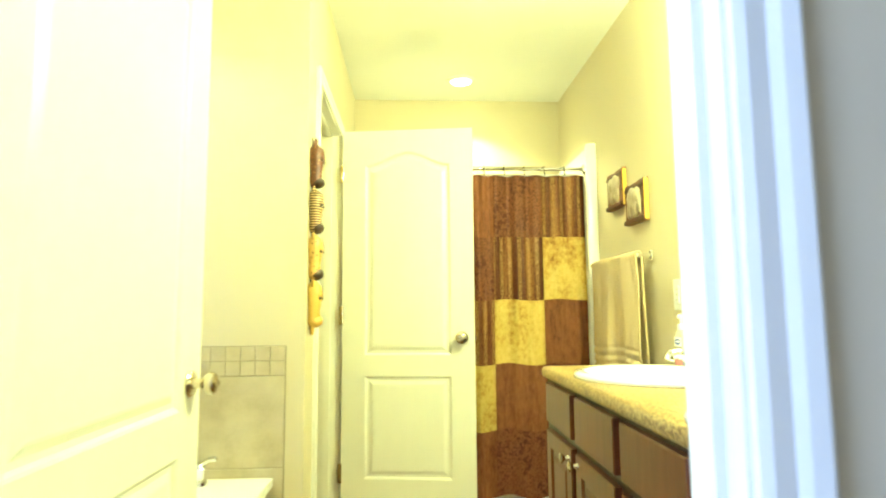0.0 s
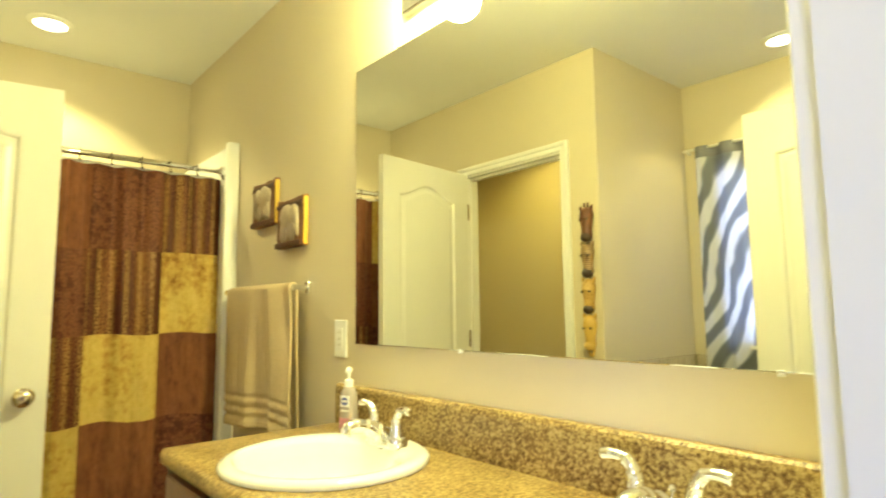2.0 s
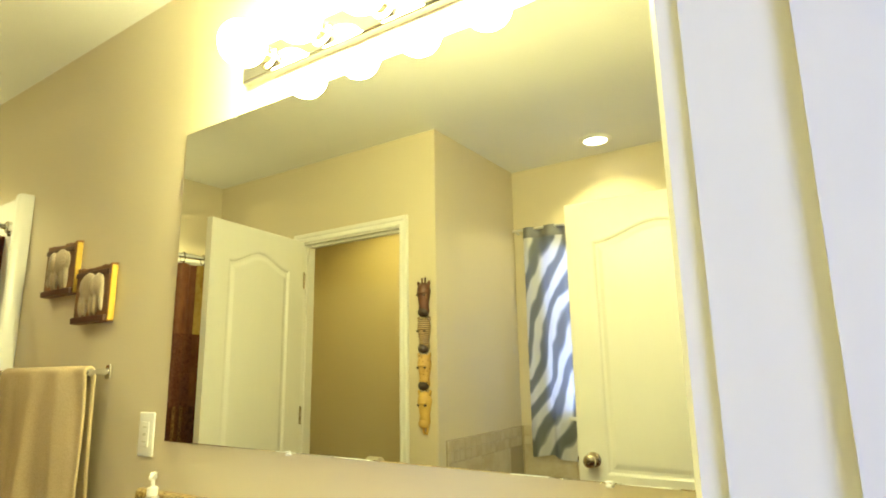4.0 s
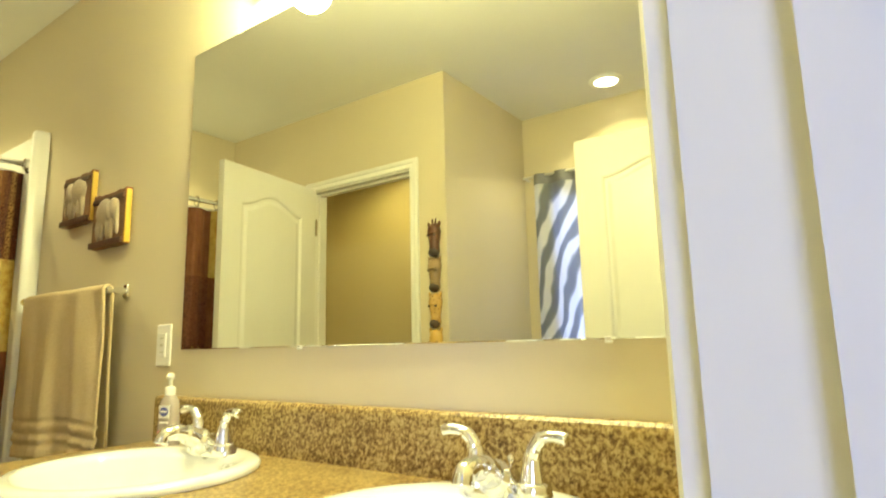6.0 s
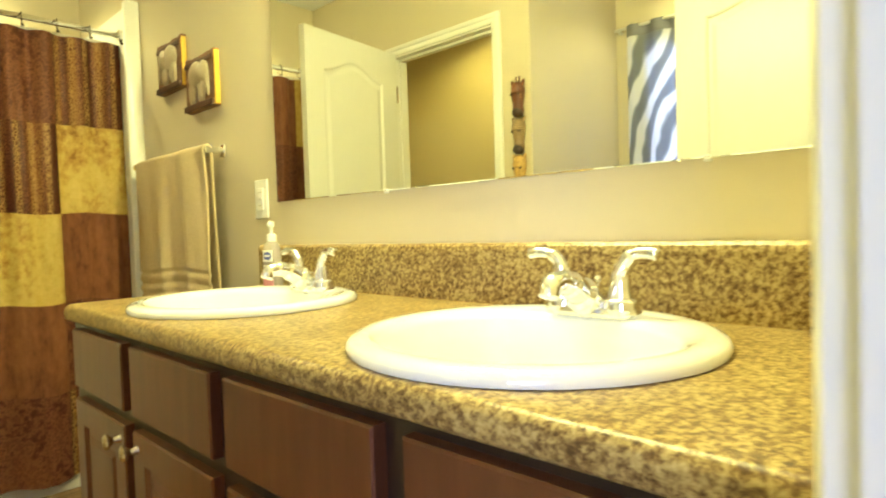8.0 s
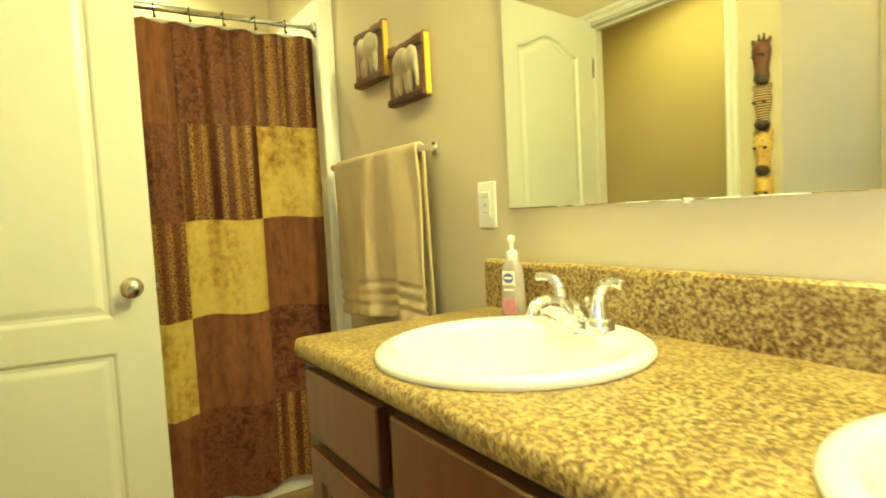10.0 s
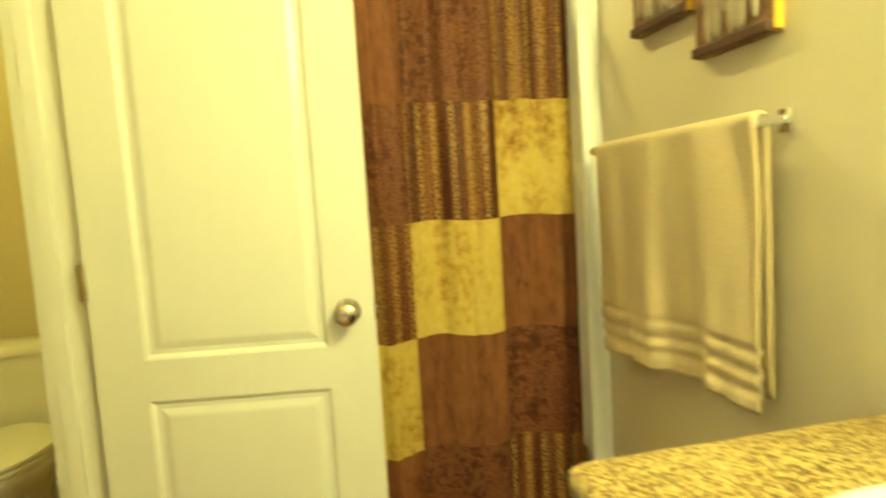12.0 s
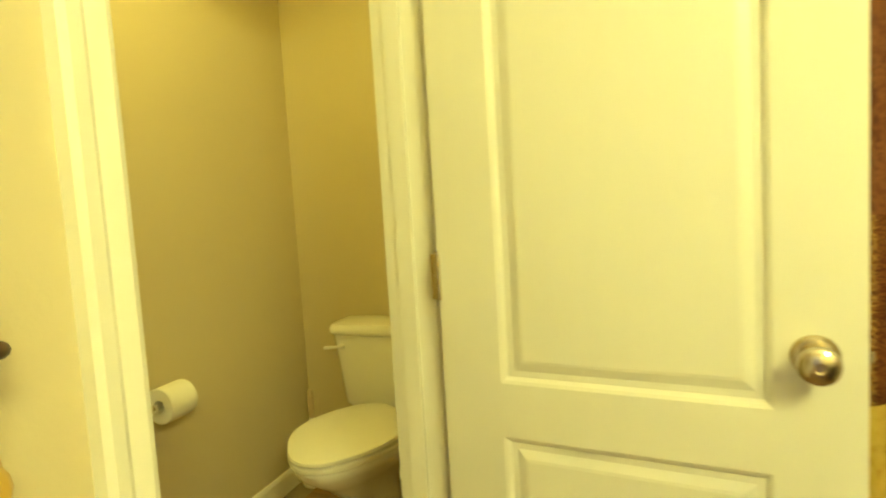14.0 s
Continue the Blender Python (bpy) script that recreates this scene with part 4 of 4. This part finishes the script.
for k, (skin, muz) in enumerate(((LIO, LIO), (LEO, DARKW), (ZEB, DARKW), (GIR, DARKW))):
    zc = 0.095 + 0.176 * k
    bm = bmesh.new()
    lathe(bm, [(0.0, -0.086), (0.020, -0.083), (0.029, -0.060), (0.025, -0.03), (0.031, 0.005), (0.036, 0.040), (0.031, 0.066), (0.016, 0.080), (0.0, 0.084)], pose(0.018, 0, zc) @ Matrix.Diagonal((0.9, 1, 1, 1)), 18)
    for sgn in (-1, 1):
        bmesh.ops.create_uvsphere(bm, u_segments=10, v_segments=8, radius=1, matrix=pose(0.018, sgn * 0.028, zc + 0.072, sgn * -22) @ Matrix.Diagonal((0.008, 0.0095, 0.021, 1)))
    if k == 3:
        for sgn in (-1, 1):
            tube(bm, [(0.018, sgn * 0.009, zc + 0.076), (0.018, sgn * 0.010, zc + 0.100), (0.018, sgn * 0.010, zc + 0.106)], [0.0045, 0.004, 0.0055], 8)
    brow = Matrix.Translation((0.040, 0, zc + 0.030)) @ Matrix.Diagonal((0.012, 0.026, 0.012, 1))
    bmesh.ops.create_uvsphere(bm, u_segments=12, v_segments=8, radius=1, matrix=brow)
    hd = part("mask", bm, skin, mk, ("yellow lion mask", "spotted leopard mask", "striped zebra mask", "brown giraffe mask")[k], True)
    bm = bmesh.new()
    bmesh.ops.create_uvsphere(bm, u_segments=14, v_segments=10, radius=1, matrix=pose(0.026, 0, zc - 0.065) @ Matrix.Diagonal((0.026, 0.028, 0.024, 1)))
    part("muzzle", bm, muz, hd, "", True)
    for sgn in (-1, 1):
        bm = bmesh.new()
        bmesh.ops.create_uvsphere(bm, u_segments=8, v_segments=6, radius=1, matrix=pose(0.044, sgn * 0.020, zc + 0.020) @ Matrix.Diagonal((0.006, 0.009, 0.006, 1)))
        part("eye", bm, DARKW, hd, "", True)
bm = bmesh.new()
for sgn in (-1, 1):
    tube(bm, spline([(0.012, sgn * 0.012, 0.06), (0.014, sgn * 0.016, 0.02), (0.012, sgn * 0.006, -0.02)]), 0.006, 8)
part("tassel", bm, LIO, mk, "", True)

# ---- toilet ----
to = thing("toilet", pose(-0.012, 4.795, 0), "white two-piece toilet with closed lid", "toilet")


def egg(w, y0, y1, z, n=36):
    """An outline broad at the back (y0) and round at the front (y1)."""
    pts = []
    for i in range(n):
        a = 2 * math.pi * i / n
        u = 0.5 - 0.5 * math.cos(a)
        pts.append((w * math.sin(a) * (0.82 + 0.30 * math.sin(math.pi * min(1, u * 1.1)) * 0.6), y0 + (y1 - y0) * u, z))
    return pts


bm = rings_mesh(bmesh.new(), [egg(0.11, -0.20, -0.56, 0.0), egg(0.115, -0.20, -0.57, 0.03), egg(0.095, -0.20, -0.52, 0.12), egg(0.10, -0.20, -0.54, 0.20), egg(0.14, -0.18, -0.66, 0.29), egg(0.182, -0.17, -0.75, 0.355), egg(0.190, -0.17, -0.765, 0.385), egg(0.186, -0.17, -0.76, 0.392)])
part("bowl", bm, PORCELAIN, to, "", 60)
bm = rings_mesh(bmesh.new(), [egg(0.188, -0.25, -0.765, 0.395), egg(0.194, -0.245, -0.775, 0.400), egg(0.194, -0.245, -0.775, 0.411), egg(0.188, -0.25, -0.768, 0.416)])
part("seat", bm, SOAP, to, "", 40)
bm = rings_mesh(bmesh.new(), [egg(0.186, -0.245, -0.766, 0.419), egg(0.194, -0.24, -0.776, 0.424), egg(0.192, -0.24, -0.774, 0.434), egg(0.175, -0.255, -0.75, 0.441), egg(0.10, -0.32, -0.65, 0.444)])
part("lid", bm, SOAP, to, "white closed lid", 40)


def tk(wx, y0, y1, z):
    return [(p[0], (y0 + y1) / 2 + p[1], z) for p in sq(wx, abs(y1 - y0) / 2, 0, 0.28, 40)]


bm = rings_mesh(bmesh.new(), [tk(0.175, -0.02, -0.185, 0.392), tk(0.190, -0.015, -0.192, 0.41), tk(0.222, -0.008, -0.205, 0.69)])
part("tank", bm, PORCELAIN, to, "", 40)
bm = rings_mesh(bmesh.new(), [tk(0.228, -0.006, -0.210, 0.690), tk(0.236, -0.004, -0.216, 0.698), tk(0.236, -0.004, -0.216, 0.720), tk(0.228, -0.008, -0.208, 0.732), tk(0.20, -0.03, -0.18, 0.735)])
part("tank_lid", bm, PORCELAIN, to, "", 40)
bm = lathe(bmesh.new(), [(0, 0), (0.012, 0), (0.012, 0.008), (0.006, 0.012), (0, 0.012)], pose(-0.175, -0.203, 0.645, 90), 14)
tube(bm, spline([(-0.175, -0.213, 0.645), (-0.21, -0.219, 0.644), (-0.245, -0.219, 0.640)]), [0.006] * 8 + [0.007] * 8 + [0.006], 8)
part("flush_lever", bm, SOAP, to, "white flush lever", 40)
for sgn in (-1, 1):
    part("bolt_cap", lathe(bmesh.new(), [(0, 0), (0.014, 0), (0.012, 0.012), (0, 0.016)], pose(sgn * 0.105, -0.38, 0.028), 12), SOAP, to, "", True)
    part("tank_bolt", lathe(bmesh.new(), [(0, 0.378), (0.012, 0.378), (0.012, 0.392), (0, 0.392)], pose(sgn * 0.12, -0.16, 0), 10), BRONZE, to)
sv = thing("water_supply_valve", pose(-0.25, 4.82, 0.22), "white water shut-off valve with hose on the wall", "valve")
bm = lathe(bmesh.new(), [(0, 0), (0.022, 0), (0.020, 0.008), (0.008, 0.010), (0.008, 0.04), (0.013, 0.045), (0.013, 0.06), (0, 0.06)], pose(0, 0, 0, 90), 14)
part("valve_body", bm, CHROME, sv, "", 40)
part("hose", tube(bmesh.new(), spline([(0, -0.05, 0.0), (0.0, -0.055, 0.06), (0.03, -0.08, 0.12), (0.09, -0.11, 0.165)]), 0.006, 8), SOAP, sv, "white hose", True)

tb = thing("toilet_brush", pose(-0.422, 4.70, 0), "beige toilet brush in a white holder beside the toilet", "toilet brush")
BEIGE = mat("beige_plastic", (0.52, 0.42, 0.30), 0.4, 0.04, 20)
part("holder", lathe(bmesh.new(), [(0, 0), (0.058, 0), (0.060, 0.006), (0.052, 0.03), (0.048, 0.11), (0.051, 0.118), (0.046, 0.120), (0.040, 0.112), (0, 0.10)], n=24), SOAP, tb, "white plastic holder", 40)
part("handle", lathe(bmesh.new(), [(0, 0.09), (0.009, 0.09), (0.008, 0.24), (0.010, 0.27), (0.0125, 0.31), (0.0145, 0.37), (0.013, 0.405), (0.007, 0.418), (0, 0.420)], n=16), BEIGE, tb, "beige rounded handle", 40)
part("collar", lathe(bmesh.new(), [(0.0085, 0.250), (0.0125, 0.252), (0.0125, 0.292), (0.0112, 0.296)], n=16), SOAP, tb, "white collar", 40)

ph = thing("paper_holder", pose(-0.505, 3.945, 0.632), "wall holder with a white toilet paper roll", "toilet paper")
bm = bmesh.new()
for y in (-0.075, 0.075):
    lathe(bm, [(0, 0), (0.022, 0), (0.020, 0.010), (0.009, 0.014), (0.009, 0.075), (0.013, 0.078), (0.011, 0.092), (0, 0.094)], pose(0, y, 0, 0, 90), 16)
tube(bm, [(0.080, -0.075, 0), (0.080, 0.075, 0)], 0.008, 10)
part("holder", bm, CHROME, ph, "chrome two-post holder", 40)
bm = lathe(bmesh.new(), [(0.020, -0.052), (0.053, -0.052), (0.056, -0.049), (0.056, 0.049), (0.053, 0.052), (0.020, 0.052), (0.020, -0.052)], pose(0.080, 0, 0, 90), 32)
part("paper_roll", bm, PAPER, ph, "white paper roll", 40)

# ---- window curtain ----
def zebra_cloth():
    m = ramp_mat("zebra_cloth", [(0.24, (0.21, 0.225, 0.26)), (0.46, (0.36, 0.38, 0.42)), (0.68, (0.80, 0.81, 0.85))], "wave", 2.3, 3.0, rough=0.8, distortion=10.0, stretch=(1, 2.0, 1.0), direction="DIAGONAL", bump=0)
    nt = m.node_tree
    b, out = nt.nodes["Principled BSDF"], nt.nodes["Material Output"]
    tr, mx = nt.nodes.new("ShaderNodeBsdfTranslucent"), nt.nodes.new("ShaderNodeMixShader")
    mx.inputs[0].default_value = 0.5
    col = b.inputs["Base Color"].links[0].from_socket
    nt.links.new(col, tr.inputs[0])
    nt.links.new(b.outputs[0], mx.inputs[1])
    nt.links.new(tr.outputs[0], mx.inputs[2])
    nt.links.new(mx.outputs[0], out.inputs[0])
    return m


zc = thing("window_curtain", pose(0, 0, 0), "grey and white zebra-print curtain over the tub window", "curtain")
bm, g = bmesh.new(), []
for j in range(25):
    z = 2.135 - 1.34 * j / 24
    h = j / 24
    g.append([bm.verts.new((-0.262 + (0.026 * math.sin(i * 0.42 + 0.5 * math.sin(i * 0.13)) + 0.012 * math.sin(i * 0.21)) * (0.7 + 0.3 * h), 2.622 - 1.12 * i / 110 - 0.02 * h * math.sin(i * 0.2), z + 0.015 * math.sin(i * 0.17) * h)) for i in range(111)])
for a, b in zip(g, g[1:]):
    for i in range(110):
        bm.faces.new((a[i], a[i + 1], b[i + 1], b[i]))
part("cloth", bm, zebra_cloth(), zc, "", True)
bm, g = bmesh.new(), []
for z in (2.137, 2.070):
    g.append([bm.verts.new((-0.257 + 0.026 * math.sin(i * 0.42 + 0.5 * math.sin(i * 0.13)) * 0.7 + 0.0084 * math.sin(i * 0.21), 2.622 - 1.12 * i / 110, z)) for i in range(111)])
for i in range(110):
    bm.faces.new((g[0][i], g[0][i + 1], g[1][i + 1], g[1][i]))
part("header", bm, mat("grey_cloth", (0.17, 0.17, 0.19), 0.85, 0.1, 30, 0.3, 150), zc, "dark grey header band", True)
zr = thing("window_curtain_rod", pose(0, 0, 0), "white curtain rod on brackets over the window", "curtain rod")
part("rod", tube(bmesh.new(), [(-0.262, 1.40, 2.128), (-0.262, 2.695, 2.128)], 0.008, 10), WHITE, zr, "", True)
for y in (1.42, 2.675):
    part("bracket", tube(bmesh.new(), [(-0.309, y, 2.118), (-0.28, y, 2.118), (-0.262, y, 2.128)], 0.007, 8), WHITE, zr)

# ---- tiles and planks ----


def piece_mesh(name, sx, sy, sz, bevel, material):
    bm = bmesh.new()
    a = [(-sx / 2, -sy / 2), (sx / 2, -sy / 2), (sx / 2, sy / 2), (-sx / 2, sy / 2)]
    b = offset(a, bevel)
    rings_mesh(bm, [[(x, y, 0) for x, y in a], [(x, y, sz - bevel) for x, y in a], [(x, y, sz) for x, y in b]], cap0=False)
    bmesh.ops.recalc_face_normals(bm, faces=bm.faces)
    me = bpy.data.meshes.new(name)
    bm.to_mesh(me)
    bm.free()
    me.materials.append(material)
    return me


def lay(name, me, parent, m):
    ob = new(name, me)
    ob.parent = parent
    ob.matrix_world = m
    return ob


back = part("tile_bed", box(-0.305, 0.506, 2.706, 2.7099, 0.0, 0.960), GROUT, wall_tub, "grout bed behind the tiles")
back2 = part("tile_bed", box(-0.3099, -0.306, 1.255, 2.705, 0.0, 0.960), GROUT, bpy.data.objects["wall_window"], "grout bed behind the tiles")
small, large = piece_mesh("tile", 0.050, 0.050, 0.006, 0.0012, TILE), piece_mesh("tile", 0.318, 0.318, 0.006, 0.0015, TILE)
for k in range(15):
    for r in range(2):
        lay("tile", small, wall_tub, pose(0.476 - k * 0.0525, 2.7065, 0.932 - r * 0.0525, 90))
for k in range(3):
    for r in range(3):
        x = 0.342 - k * 0.3215
        if x > -0.2:
            lay("tile", large, wall_tub, pose(x, 2.7065, 0.6925 - r * 0.3215, 90))
ww = bpy.data.objects["wall_window"]
for k in range(26):
    for r in range(2):
        lay("tile", small, ww, pose(-0.3065, 2.668 - k * 0.0525, 0.932 - r * 0.0525, 90, 0, 90))
for k in range(4):
    lay("tile", large, ww, pose(-0.3065, 2.535 - k * 0.3215, 0.6925, 90, 0, 90))

PLANK = ramp_mat("wood_look_plank", [(0.3, (0.13, 0.068, 0.032)), (0.5, (0.24, 0.138, 0.068)), (0.72, (0.36, 0.22, 0.115))], scale=5, detail=9, rough=0.38, stretch=(0.9, 9, 1), bump=0.15, rand=True, distortion=0.6)
pl = piece_mesh("plank", 0.897, 0.147, 0.006, 0.0012, PLANK)
for r in range(36):
    y = 5.0 - 0.15 * r - 0.075
    for k in range(4):
        x = -0.75 + 0.9 * k + (0.3 * (r % 3)) + 0.2
        if y > 1.0 or 0.0 < x < 2.4:
            lay("plank", pl, floor, pose(x, y, -0.006))
